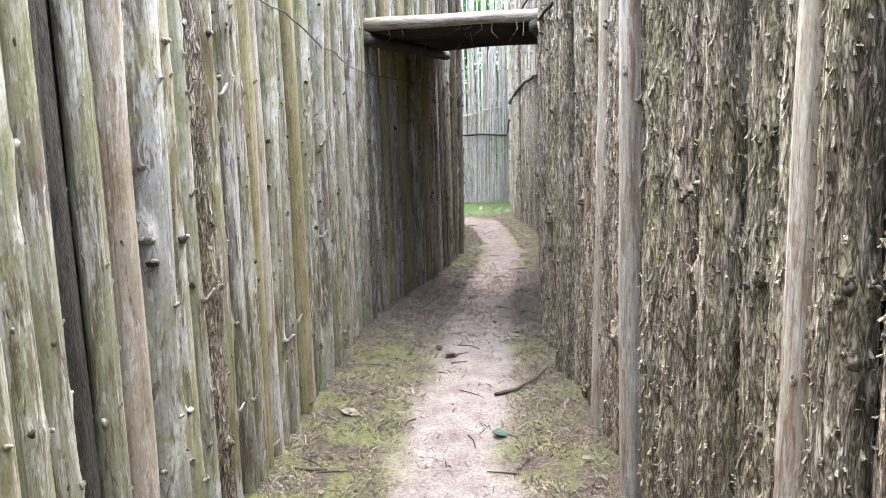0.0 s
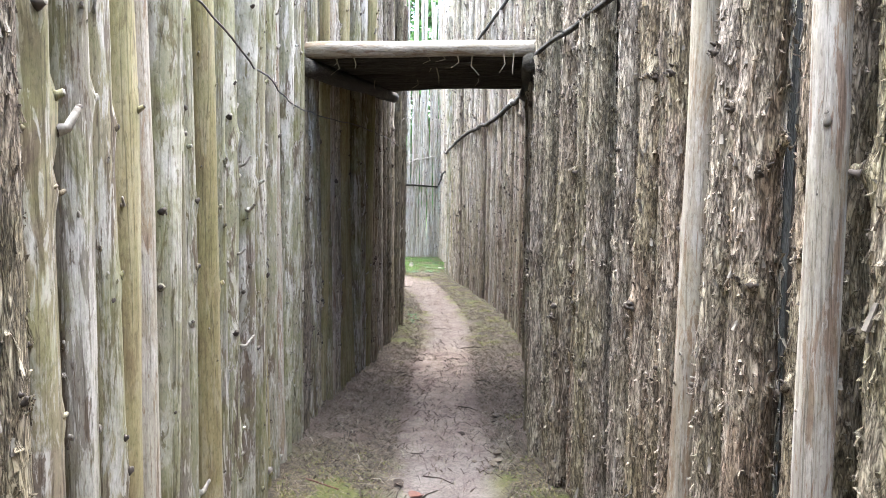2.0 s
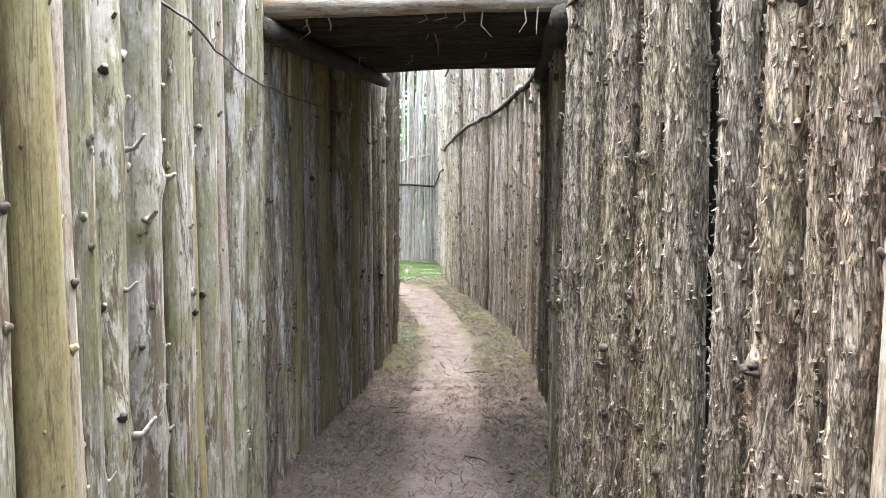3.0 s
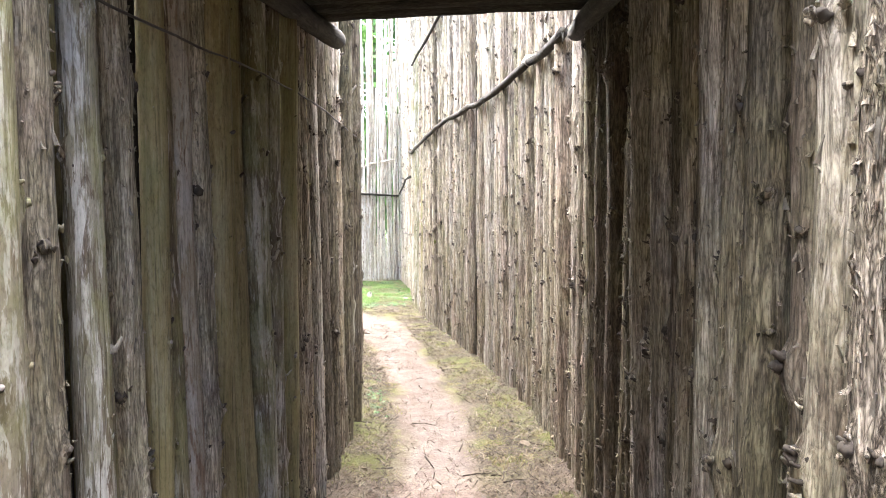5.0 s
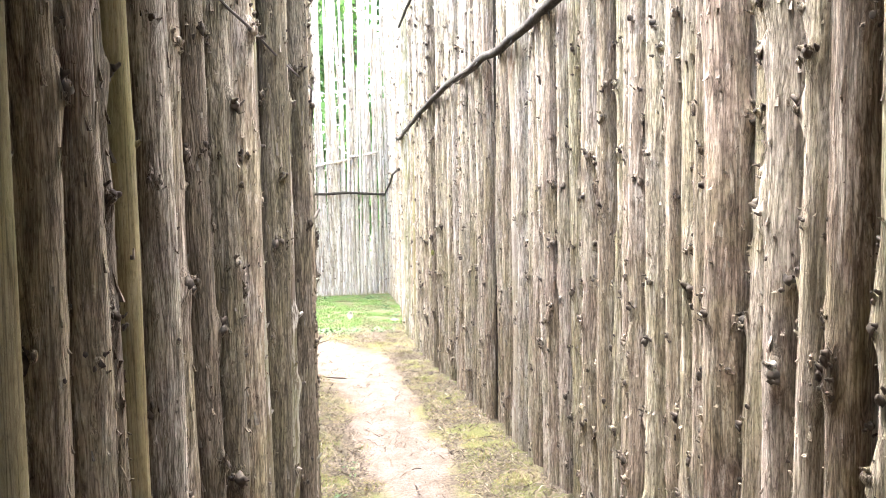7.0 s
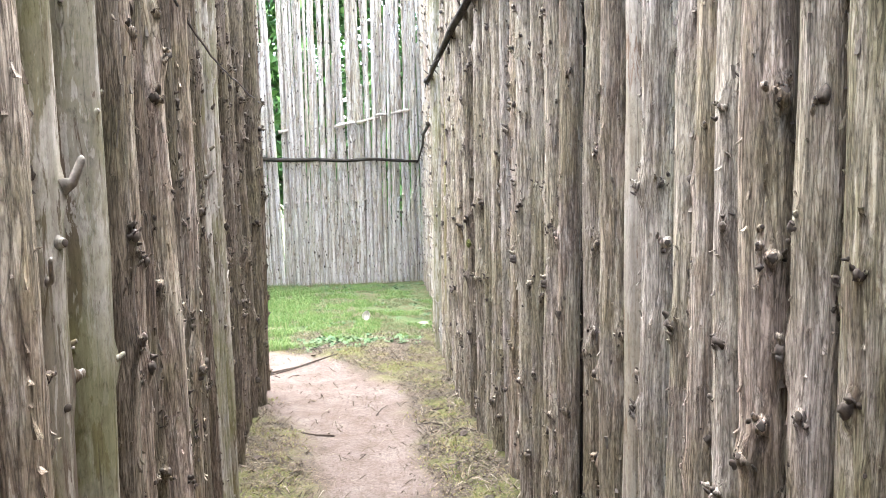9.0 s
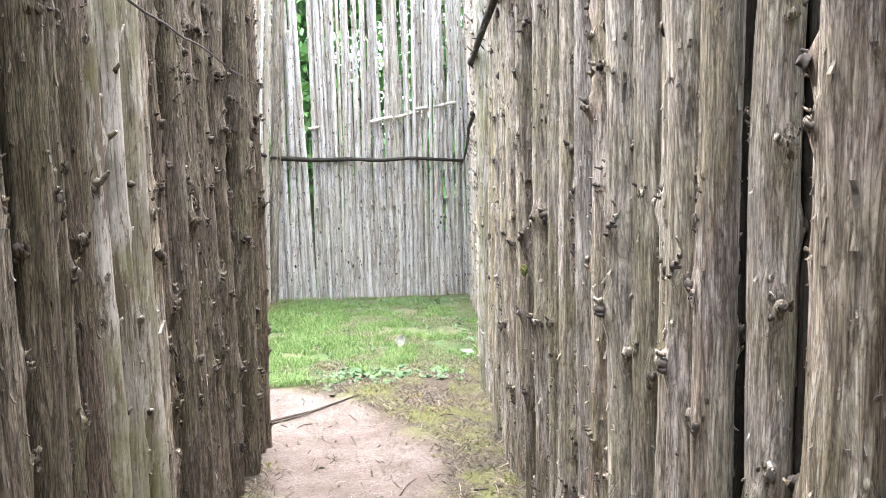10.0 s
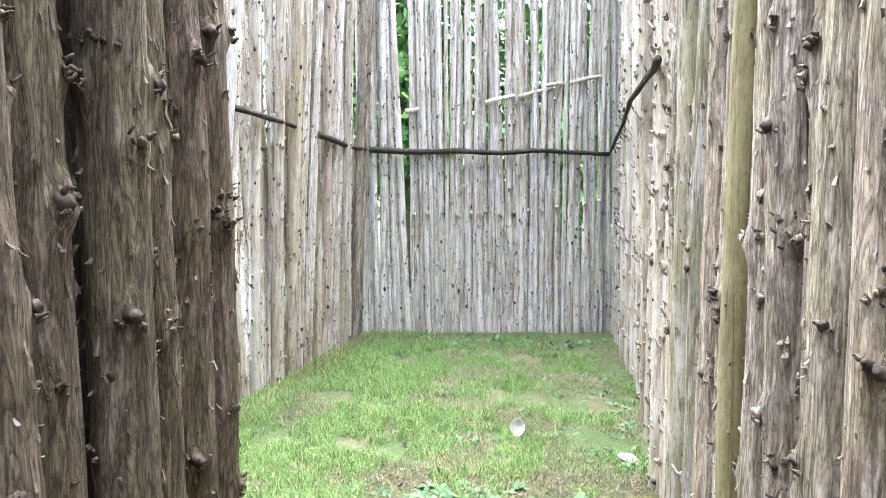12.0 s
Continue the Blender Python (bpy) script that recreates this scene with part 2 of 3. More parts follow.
def log_mesh(name, height, kind, seed, material, knots, shards=0, sides=18, dz=0.05):
    """One upright log of radius 1/16 m: waved stem, branch stubs, and for bark the lifted flakes."""
    rng = random.Random(seed)
    r0 = 0.0625
    n = max(4, int(height / dz))
    big = {"peeled": 0.014, "bark": 0.024, "red": 0.024, "far": 0.014}[kind]
    bumps = []
    for _ in range(knots):
        s = 0.15 + 0.85 * rng.random() ** 1.4
        bumps.append((rng.uniform(0, 2 * math.pi), rng.uniform(0.1, height - 0.1), 0.003 + big * s, 0.014 + (0.018 if kind in ("bark", "red") else 0.012) * s, s))
    sx, sy = rng.uniform(0, 90), rng.uniform(0, 90)
    bow, bow_a, waves = rng.uniform(0.003, 0.02), rng.uniform(0, 6.28), rng.uniform(0.8, 1.8)
    rough = {"peeled": 0.005, "bark": 0.007, "red": 0.007, "far": 0.005}[kind]

    def centre(z):
        b = bow * math.sin(math.pi * z / height * waves)
        return (b * math.cos(bow_a) + 0.013 * noise.noise((sx, z * 0.9, 3)), b * math.sin(bow_a) + 0.013 * noise.noise((sy, z * 0.9, 7)))

    def radius(a, z, near):
        ca, sa = math.cos(a), math.sin(a)
        r = r0 * (1.0 - 0.1 * z / height)
        r += rough * noise.noise((ca * 1.2 + sx, sa * 1.2 + sy, z * 1.6))
        if kind in ("bark", "red"):
            f = 1.0 if kind == "bark" else 0.6
            r += 0.01 * f * (0.2 - abs(noise.noise((ca * 4.2 + sy, sa * 4.2 + sx, z * 3.2)))) + 0.003 * f * noise.noise((ca * 8 + sy, sa * 8, z * 14))
        else:
            r += rough * 0.7 * noise.noise((ca * 3.5 + sy, sa * 3.5 + sx, z * 2.2)) + 0.004 * noise.noise((ca * 5 + sx, sa * 5, z * 0.7))
        for ka, kz, kh, kw, s in near:
            da = (a - ka + math.pi) % (2 * math.pi) - math.pi
            dz2 = (z - kz) / kw
            r += kh * math.exp(-(da * r0 / kw) ** 2 * 2 - dz2 * dz2 * (0.5 if dz2 < 0 else 1.5))
        return r

    verts, faces, mats = [], [], []
    for i in range(n + 1):
        z = height * i / n
        cx, cy = centre(z)
        near = [b for b in bumps if abs(b[1] - z) < 0.12]
        for k in range(sides):
            a = 2 * math.pi * k / sides
            r = radius(a, z, near)
            verts.append((cx + r * math.cos(a), cy + r * math.sin(a), z))
    for i in range(n):
        for k in range(sides):
            a, b = i * sides + k, i * sides + (k + 1) % sides
            faces.append((a, b, b + sides, a + sides))
            mats.append(0)
    faces.append(tuple(range(n * sides, (n + 1) * sides)))
    mats.append(0)
    # branch stubs, broken short, a few of them long
    for ka, kz, kh, kw, s in bumps:
        cx, cy = centre(kz)
        r = radius(ka, kz, [(ka, kz, kh, kw, s)]) - 0.004
        rugged = kind in ("bark", "red")
        nub, hook = (rugged or rng.random() < 0.5), (not rugged and rng.random() < 0.12)
        for j in range(1 + (rng.randint(2, 6) if rugged and s > 0.3 else 0)):
            a2 = ka + (rng.uniform(-0.42, 0.42) if j else 0)
            z2 = kz + (rng.uniform(-0.025, 0.022) if j else 0)
            out = Vector((math.cos(a2), math.sin(a2), rng.uniform(-0.1, 0.7))).normalized()
            base = Vector((cx + r * math.cos(a2), cy + r * math.sin(a2), z2)) - out * 0.006
            ln = 0.011 + 0.013 * s * rng.uniform(0.5, 1.2) + (rng.uniform(0.012, 0.03) if hook else 0)
            w = (0.0035 + 0.006 * s if rugged else 0.003 + 0.0042 * s) * rng.uniform(0.75, 1.2)
            if nub:
                ln, w = 0.009 + 0.007 * s, w * 1.05
            if kind == "far":
                ln, w = ln * 1.3, w * 1.45
            if j:
                ln, w = ln * rng.uniform(0.7, 1.3), w * rng.uniform(0.25, 0.55)
            end = out * ln + out.cross(Vector((0, 0, 1))).normalized() * rng.uniform(-0.35, 0.35) * ln + Vector((0, 0, ln * (0.6 if hook else rng.uniform(0, 0.25))))
            v, f = tube([base, base + out * ln * 0.45, base + end * 0.93, base + end * 1.04], [w * 1.9, w * 1.15, w * 0.9, w * 0.55], 8, 0.14 if kind == "peeled" else 0.32, rng.random())
            o = len(verts)
            verts += v
            faces += [tuple(q + o for q in g) for g in f]
            shank = 1 if hook else 3 if rng.random() < (0.45 if rugged else 0.2) else 0
            mats += [shank] * 16 + [3 if nub or rng.random() < 0.3 else 1] * (len(f) - 16)
    smooth_count = len(faces)
    # lifted bark flakes: thin wedges, raised at one end
    for _ in range(shards):
        a, z = rng.uniform(0, 2 * math.pi), rng.uniform(0.05, height - 0.1)
        ln, w = 0.008 + 0.045 * rng.random() ** 1.6, rng.uniform(0.0015, 0.006)
        cx, cy = centre(z)
        r = radius(a, z, [])
        lift = 0.003 + 0.013 * rng.random() ** 2
        flip = rng.random() < 0.6
        tw = rng.uniform(-0.25, 0.25) * ln
        tipw = w * rng.uniform(0.2, 0.9)
        o = len(verts)
        for q in (0.0, 0.5, 1.0):
            rise = lift * ((1 - q) if flip else q) ** 1.7 - 0.001
            ww, sh = w + (tipw - w) * q, tw * q * q
            for e in (-1, 1):
                aa = a + (e * ww + sh) / r0
                for rr in (r + rise, r + rise * 0.6 - 0.003):
                    verts.append((cx + rr * math.cos(aa), cy + rr * math.sin(aa), z + ln * q))
        for k in (o, o + 4):
            faces += [(k, k + 2, k + 6, k + 4), (k, k + 4, k + 5, k + 1), (k + 2, k + 3, k + 7, k + 6), (k + 1, k + 5, k + 7, k + 3)]
        faces += [(o, o + 1, o + 3, o + 2), (o + 8, o + 10, o + 11, o + 9)]
        mats += [2 if rng.random() < 0.12 else 0] * 10
    me = bpy.data.meshes.new(name)
    me.from_pydata(verts, [], faces)
    for m in (material, STUB, FLAKE, STUB_DARK):
        me.materials.append(m)
    me.polygons.foreach_set("material_index", mats)
    me.polygons.foreach_set("use_smooth", [i < smooth_count for i in range(len(faces))])
    me.update()
    return me


def log_set(count, height, kind, material, knots, shards=0, seed=0, sides=18, dz=0.05):
    return [log_mesh("log", height, kind, seed + i, material, knots, shards, sides, dz) for i in range(count)]


# log stock, by kind
STOCK = {
    "peeled": log_set(10, 3.55, "peeled", PEELED, 62, 0, 100, 20, 0.04),
    "yellow": log_set(3, 3.6, "peeled", YELLOW, 34, 0, 130, 18, 0.04),
    "pale": log_set(3, 3.6, "peeled", PALE, 22, 0, 160, 18, 0.04),
    "bark": log_set(10, 3.6, "bark", BARK, 34, 1700, 200, 26, 0.035),
    "red": log_set(10, 4.9, "red", RED, 72, 450, 300, 20, 0.045),
    "brown": log_set(8, 3.55, "red", BROWN, 48, 400, 400, 20, 0.04),
    "far": log_set(8, 6.2, "far", BLEACHED, 170, 200, 500, 10, 0.08),
    # added dark backing logs that block daylight and deepen the joints
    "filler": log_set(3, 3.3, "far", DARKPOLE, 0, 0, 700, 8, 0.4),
    "flank": log_set(6, 5.6, "far", FLANKWOOD, 210, 260, 600, 14, 0.06),
}


def wall(name, label):
    e = new(name)
    return tagged(e, label=label, category="wall", kind="structure")


def along(line, s):
    """Place and heading at the length s along a line in plan."""
    for (x0, y0), (x1, y1) in zip(line, line[1:]):
        d = math.hypot(x1 - x0, y1 - y0)
        if s <= d or (x1, y1) == line[-1]:
            return x0 + (x1 - x0) * s / d, y0 + (y1 - y0) * s / d, (x1 - x0) / d, (y1 - y0) / d
        s -= d


def plan_length(line):
    return sum(math.hypot(b[0] - a[0], b[1] - a[1]) for a, b in zip(line, line[1:]))


def palisade(parent, line, side, choose, seed, height=1.0, gap=1.12, lean=1.0, tip=0.0, behind="filler"):
    """Logs set side by side along a line; side is +1 where they stand to the right of its heading. choose(s, x, y) gives kind and radius."""
    rng = random.Random(seed)
    s, total = 0.0, plan_length(line)
    while s < total:
        x, y, hx, hy = along(line, s)
        kind, r, proud = choose(rng, x, y)
        s += r
        x, y, hx, hy = along(line, min(s, total))
        off = (r - proud + rng.uniform(-0.022, 0.022)) * side
        ob = new("log", rng.choice(STOCK[kind]))
        px, py = x + hy * off, y - hx * off
        k = r / 0.0625
        ob.parent = parent
        ob.matrix_basis = pose(px, py, ground_z(px, py) - 0.12, tip + rng.gauss(0, 0.5) * lean, rng.gauss(0, 0.45) * min(lean, 1.5), rng.uniform(0, 360)) @ Matrix.Diagonal((k, k, height * rng.uniform(0.96, 1.04), 1))
        s += r * (2 * gap - 1) + rng.choice([0.0, 0.0, 0.0, 0.006, 0.012, 0.02])
        # some backing left out beside the passage to let daylight in
        if side < 0 and 5.4 < y < 7.3 and rng.random() < 0.12:
            continue
        # a thinner log added, set back behind the joint; dark fillers imitate its shade
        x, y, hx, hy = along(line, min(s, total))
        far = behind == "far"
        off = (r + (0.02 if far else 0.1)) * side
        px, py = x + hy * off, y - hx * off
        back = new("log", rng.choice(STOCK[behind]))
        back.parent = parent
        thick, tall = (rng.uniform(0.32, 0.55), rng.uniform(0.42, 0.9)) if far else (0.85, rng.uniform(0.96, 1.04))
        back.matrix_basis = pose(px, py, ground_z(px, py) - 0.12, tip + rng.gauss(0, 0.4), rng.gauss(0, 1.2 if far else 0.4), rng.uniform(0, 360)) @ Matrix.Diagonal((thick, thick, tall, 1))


# ---- ground ----
def make_ground():
    xs = np.concatenate([[-600, -200, -60, -20, -8, -4], np.linspace(-2.6, 1.8, 111), [4, 8, 20, 60, 200, 600]])
    ys = np.concatenate([[-600, -200, -60, -20, -8, -4], np.linspace(-2.6, 19.4, 441), [22, 30, 60, 200, 600]])
    verts, cols = [], []
    for y in ys:
        for x in xs:
            x, y = float(x), float(y)
            verts.append((x, y, ground_z(x, y)))
            d = polyline_distance(TRAIL, x, y) + 0.13 * noise.noise((x * 2.2, y * 2.2, 1.0)) + 0.05 * noise.noise((x * 9, y * 9, 2.0))
            h = trail_half(y)
            trail = max(0.0, min(1.0, (h + 0.09 - d) / 0.16))
            edge = 14.42 + 0.35 * max(0.0, x + 0.2) + 0.2 * noise.noise((x * 2.5, y * 2.5, 5.0))
            grass = max(0.0, min(1.0, (y - edge) / 0.25))
            if x < -4 or x > 2.5:
                grass = 1.0
            bare = max(0.0, min(1.0, (y - 4.9) / 0.6)) * max(0.0, min(1.0, (8.2 - y) / 0.6)) * (1.0 if -1.1 < x < 1.3 else 0.0)
            cols.append((max(trail, 0.2 * bare) * (1 - grass), grass, bare, 1.0))
    w = len(xs)
    faces = [(j * w + i, j * w + i + 1, (j + 1) * w + i + 1, (j + 1) * w + i) for j in range(len(ys) - 1) for i in range(w - 1)]
    m, nt, bsdf = mat("trodden_earth")
    tc = nt.nodes.new("ShaderNodeTexCoord")
    vec = tc.outputs["Object"]
    at = nt.nodes.new("ShaderNodeAttribute")
    at.attribute_name = "zone"
    sep = nt.nodes.new("ShaderNodeSeparateColor")
    nt.links.new(at.outputs["Color"], sep.inputs["Color"])
    n1, n2, n3 = tex_noise(nt, vec, 6.0, 6.0, 0.65), tex_noise(nt, vec, 60.0, 6.0, 0.75), tex_noise(nt, vec, 3.0, 5.0, 0.65)
    dirt = ramp(nt, n1, [(0.3, (0.12, 0.096, 0.084)), (0.5, (0.165, 0.139, 0.126)), (0.7, (0.21, 0.183, 0.17))])
    n4 = tex_noise(nt, vec, 160.0, 3.0, 0.7)
    dirt = mix(nt, 0.8, dirt, ramp(nt, n2, [(0.32, (0.45, 0.43, 0.41)), (0.5, (1.0, 1.0, 1.0)), (0.66, (1.3, 1.3, 1.3))]), "MULTIPLY")
    dirt = mix(nt, 0.7, dirt, ramp(nt, n4, [(0.35, (0.5, 0.48, 0.46)), (0.5, (1.0, 1.0, 1.0)), (0.65, (1.35, 1.35, 1.35))]), "MULTIPLY")
    moss = ramp(nt, n2, [(0.32, (0.02, 0.015, 0.011)), (0.5, (0.055, 0.043, 0.031)), (0.66, (0.13, 0.105, 0.078))])
    moss = mix(nt, ramp(nt, n3, [(0.46, (0, 0, 0)), (0.55, (0.8, 0.8, 0.8))]), moss, mix(nt, n2, (0.035, 0.045, 0.012), (0.14, 0.145, 0.045)))
    turf = ramp(nt, n2, [(0.3, (0.035, 0.055, 0.02)), (0.5, (0.062, 0.09, 0.034)), (0.7, (0.115, 0.12, 0.06))])
    turf = mix(nt, ramp(nt, n3, [(0.5, (0, 0, 0)), (0.6, (0.7, 0.7, 0.7))]), turf, mix(nt, n2, (0.09, 0.085, 0.05), (0.16, 0.13, 0.08)))
    moss = mix(nt, sep.outputs["Blue"], moss, mix(nt, 1.0, dirt, (0.6, 0.53, 0.48), "MULTIPLY"))
    dirt = mix(nt, sep.outputs["Blue"], dirt, mix(nt, 1.0, dirt, (1.2, 1.12, 1.07), "MULTIPLY"))
    xyz = nt.nodes.new("ShaderNodeSeparateXYZ")
    nt.links.new(vec, xyz.inputs[0])
    clay = node(nt, "ShaderNodeMapRange", From_Min=7.4, From_Max=9.0)
    nt.links.new(xyz.outputs["Y"], clay.inputs["Value"])
    dirt = mix(nt, clay.outputs["Result"], dirt, mix(nt, 1.0, dirt, (0.74, 0.71, 0.69), "MULTIPLY"))
    col = mix(nt, sep.outputs["Red"], moss, dirt)
    col = mix(nt, sep.outputs["Green"], col, turf)
    nt.links.new(col, bsdf.inputs["Base Color"])
    bsdf.inputs["Roughness"].default_value = 0.95
    bsdf.inputs["Specular IOR Level"].default_value = 0.15
    bp = node(nt, "ShaderNodeBump", Strength=0.8, Distance=0.02)
    nt.links.new(n2, bp.inputs["Height"])
    nt.links.new(bp.outputs["Normal"], bsdf.inputs["Normal"])
    ob = link_mesh("ground", verts, faces, [m], smooth=True)
    a = ob.data.color_attributes.new("zone", "FLOAT_COLOR", "POINT")
    a.data.foreach_set("color", np.array(cols, dtype=np.float32).ravel())
    tagged(ob, "trodden sandy footpath between mossy verges and a grass court", "ground", kind="structure")


make_ground()


# ---- palisade walls ----
# logs that stand out, by their place along the wall: y, kind, radius, how far they stand proud
WEST_MARKED = [(1.63, "filler", 0.045, -0.06), (1.9, "peeled", 0.085, 0.01), (2.4, "bark", 0.05, -0.005), (3.07, "pale", 0.045, 0.0),
               (3.48, "yellow", 0.05, 0.012), (5.6, "brown", 0.055, -0.01), (6.38, "pale", 0.06, 0.01), (7.53, "brown", 0.05, 0.0),
               (9.6, "peeled", 0.06, 0.0), (11.2, "peeled", 0.06, 0.0), (11.45, "peeled", 0.07, 0.015), (11.75, "brown", 0.05, 0.0)]
EAST_MARKED = [(1.3, "pale", 0.036, 0.05), (2.66, "pale", 0.038, 0.045), (3.33, "pale", 0.05, 0.0), (10.27, "pale", 0.07, 0.015),
               (12.3, "brown", 0.062, 0.0), (13.3, "red", 0.05, 0.015), (13.62, "yellow", 0.045, 0.01), (14.0, "peeled", 0.05, 0.01), (14.5, "flank", 0.05, 0.01)]


SET_UP = set()


def marked(table, y, r):
    """The marked log whose place comes next, if any."""
    for row in table:
        if row not in SET_UP and y + r > row[0] - 0.05:
            SET_UP.add(row)
            return row[1:]
    return None


def west_kind(rng, x, y):
    r = rng.choice([rng.uniform(0.034, 0.048), rng.uniform(0.044, 0.064)])
    if y > 11.6:
        k, r = "brown", rng.uniform(0.052, 0.066)
    elif y > 9.0:
        k, r = rng.choice(["peeled", "red", "brown", "brown", "brown"]), rng.uniform(0.034, 0.05)
    elif y > 7.9:
        k, r = rng.choice(["red", "red", "brown", "brown", "peeled"]), rng.uniform(0.034, 0.056)
    # paler kinds under the roof, their colour offsetting the passage's deep shade
    elif y > 5.4:
        k, r = rng.choice(["peeled"] * 3 + ["yellow"] * 2 + ["red"] * 2), rng.uniform(0.034, 0.056)
    else:
        k = rng.choice(["peeled"] * 11 + ["pale", "yellow"])
    return marked(WEST_MARKED, y, 0.055) or (k, r * 1.09, rng.choice([-0.03, -0.01, 0.0, 0.01]))


def east_kind(rng, x, y):
    r = rng.uniform(0.046, 0.068)
    if y < 5.0:
        k = "bark"
    elif y < 7.4:
        k, r = rng.choice(["red", "brown"]), rng.uniform(0.042, 0.066)
    elif y < 12.0:
        k, r = "red", rng.choice([rng.uniform(0.034, 0.046), rng.uniform(0.044, 0.062)])
    elif y < 14.6:
        k, r = rng.choice(["red", "red", "brown", "peeled"]) if y < 13.2 else rng.choice(["red", "peeled", "flank"]), rng.uniform(0.045, 0.062)
    else:
        k, r = "flank", rng.uniform(0.04, 0.055)
    return marked(EAST_MARKED, y, 0.055) or (k, r * 1.12, rng.choice([-0.03, -0.015, 0.0, 0.012]))


def far_kind(rng, x, y):
    return "far", rng.choice([rng.uniform(0.019, 0.027), rng.uniform(0.024, 0.04)]), rng.choice([0.0, 0.0, -0.025, 0.015])


def flank_kind(rng, x, y):
    return rng.choice(["flank", "flank", "flank", "red"]), rng.uniform(0.03, 0.046), rng.choice([0.0, -0.02])


wall_west = wall("wall_west", "tall palisade of peeled weathered grey-green logs")
palisade(wall_west, WEST, -1, west_kind, 11)
wall_east = wall("wall_east", "tall palisade of shaggy bark-covered brown logs")
palisade(wall_east, EAST, 1, east_kind, 12)
wall_north = wall("wall_north", "tall bleached pole palisade closing the grass court")
palisade(wall_north, NORTH, -1, far_kind, 17, gap=1.02, lean=2.2, behind="far")
wall_northwest = wall("wall_northwest", "leaning pale log palisade beside the grass court")
palisade(wall_northwest, NORTHWEST, -1, flank_kind, 14, lean=2.0, tip=-3.5, gap=1.1, behind="far")


# ---- covered passage ----
def log_between(name, a, b, r, parent, material, seed, label="", sides=12, rough=0.05, n=14):
    """A lying log from a to b, slightly crooked and tapered."""
    a, b = Vector(a), Vector(b)
    length = (b - a).length
    pts, rad = [], []
    for i in range(n + 1):
        t = i / n
        pts.append((0.3 * r * noise.noise((seed * 3.7, t * 3, 0)), 0.3 * r * noise.noise((seed * 2.1, t * 3, 9)), t * length))
        rad.append(r * (1.06 - 0.14 * t) * (1 + 0.1 * noise.noise((seed * 1.3, t * 7, 5))))
    v, f = tube(pts, rad, sides, rough, seed)
    ob = link_mesh(name, v, f, [material], parent, smooth=True, label=label)
    ob.matrix_basis = Matrix.Translation(a) @ (b - a).to_track_quat("Z", "Y").to_matrix().to_4x4()
    return ob


roof = new("passage_roof")
tagged(roof, "low roof of dark poles and bark over the passage", "roof")
log_between("front_beam", (-0.88, 5.66, 2.27), (0.64, 5.16, 2.237), 0.047, roof, PALE, 1, "pale weathered front beam", sides=18, rough=0.02, n=40)
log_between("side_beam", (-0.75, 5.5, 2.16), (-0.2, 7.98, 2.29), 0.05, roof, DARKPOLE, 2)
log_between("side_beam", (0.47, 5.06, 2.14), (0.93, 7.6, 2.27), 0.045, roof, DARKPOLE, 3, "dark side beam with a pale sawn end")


def wall_x(line, y):
    return float(np.interp(y, [p[1] for p in line], [p[0] for p in line]))


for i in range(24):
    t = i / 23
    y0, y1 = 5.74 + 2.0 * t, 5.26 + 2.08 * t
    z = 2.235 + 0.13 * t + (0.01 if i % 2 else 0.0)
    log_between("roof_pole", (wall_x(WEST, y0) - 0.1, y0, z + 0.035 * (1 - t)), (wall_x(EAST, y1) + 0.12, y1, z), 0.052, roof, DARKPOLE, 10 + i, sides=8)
# bark and straw covering laid over the poles, closed up to block daylight leaks
cv, cf = [], []
for j in range(13):
    for i in range(9):
        u, w = i / 8, j / 12
        y = (6.1 + 1.66 * w) * (1 - u) + (5.66 + 1.7 * w) * u
        x = (wall_x(WEST, y) - 0.14) * (1 - u) + (wall_x(EAST, y) + 0.16) * u
        z = 2.335 + 0.08 * w + 0.008 * noise.noise((x * 5, y * 5, 0))
        cv += [(x, y, z), (x, y, z + 0.03 + 0.01 * noise.noise((x * 6, y * 6, 3)))]
for j in range(12):
    for i in range(8):
        a, b = 2 * (j * 9 + i), 2 * ((j + 1) * 9 + i)
        cf += [(a, b, b + 2, a + 2), (a + 1, a + 3, b + 3, b + 1)]
for j in range(12):
    a, b = 2 * j * 9, 2 * (j + 1) * 9
    cf += [(a, a + 1, b + 1, b), (a + 16, b + 16, b + 17, a + 17)]
for i in range(8):
    a, b = 2 * i, 2 * (12 * 9 + i)
    cf += [(a, a + 2, a + 3, a + 1), (b, b + 1, b + 3, b + 2)]
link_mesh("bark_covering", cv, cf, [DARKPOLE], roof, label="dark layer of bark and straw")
hang = random.Random(5)
for i in range(16):
    t = hang.random()
    deep = hang.choice([0.02, 0.05, 0.6, 1.4, 2.2])
    x, y = -0.62 + 1.05 * t, 5.58 - 0.4 * t + deep
    ln = hang.uniform(0.03, 0.13)
    top = Vector((x, y, 2.22 + 0.045 * deep))
    v, f = tube([top, top + Vector((hang.uniform(-0.02, 0.02), 0, -ln * 0.6)), top + Vector((hang.uniform(-0.04, 0.04), 0, -ln))], [0.004, 0.003, 0.0015], 5, 0.2, i)
    link_mesh("hanging_straw", v, f, [STRAW], roof, label="pale dangling bark strip")


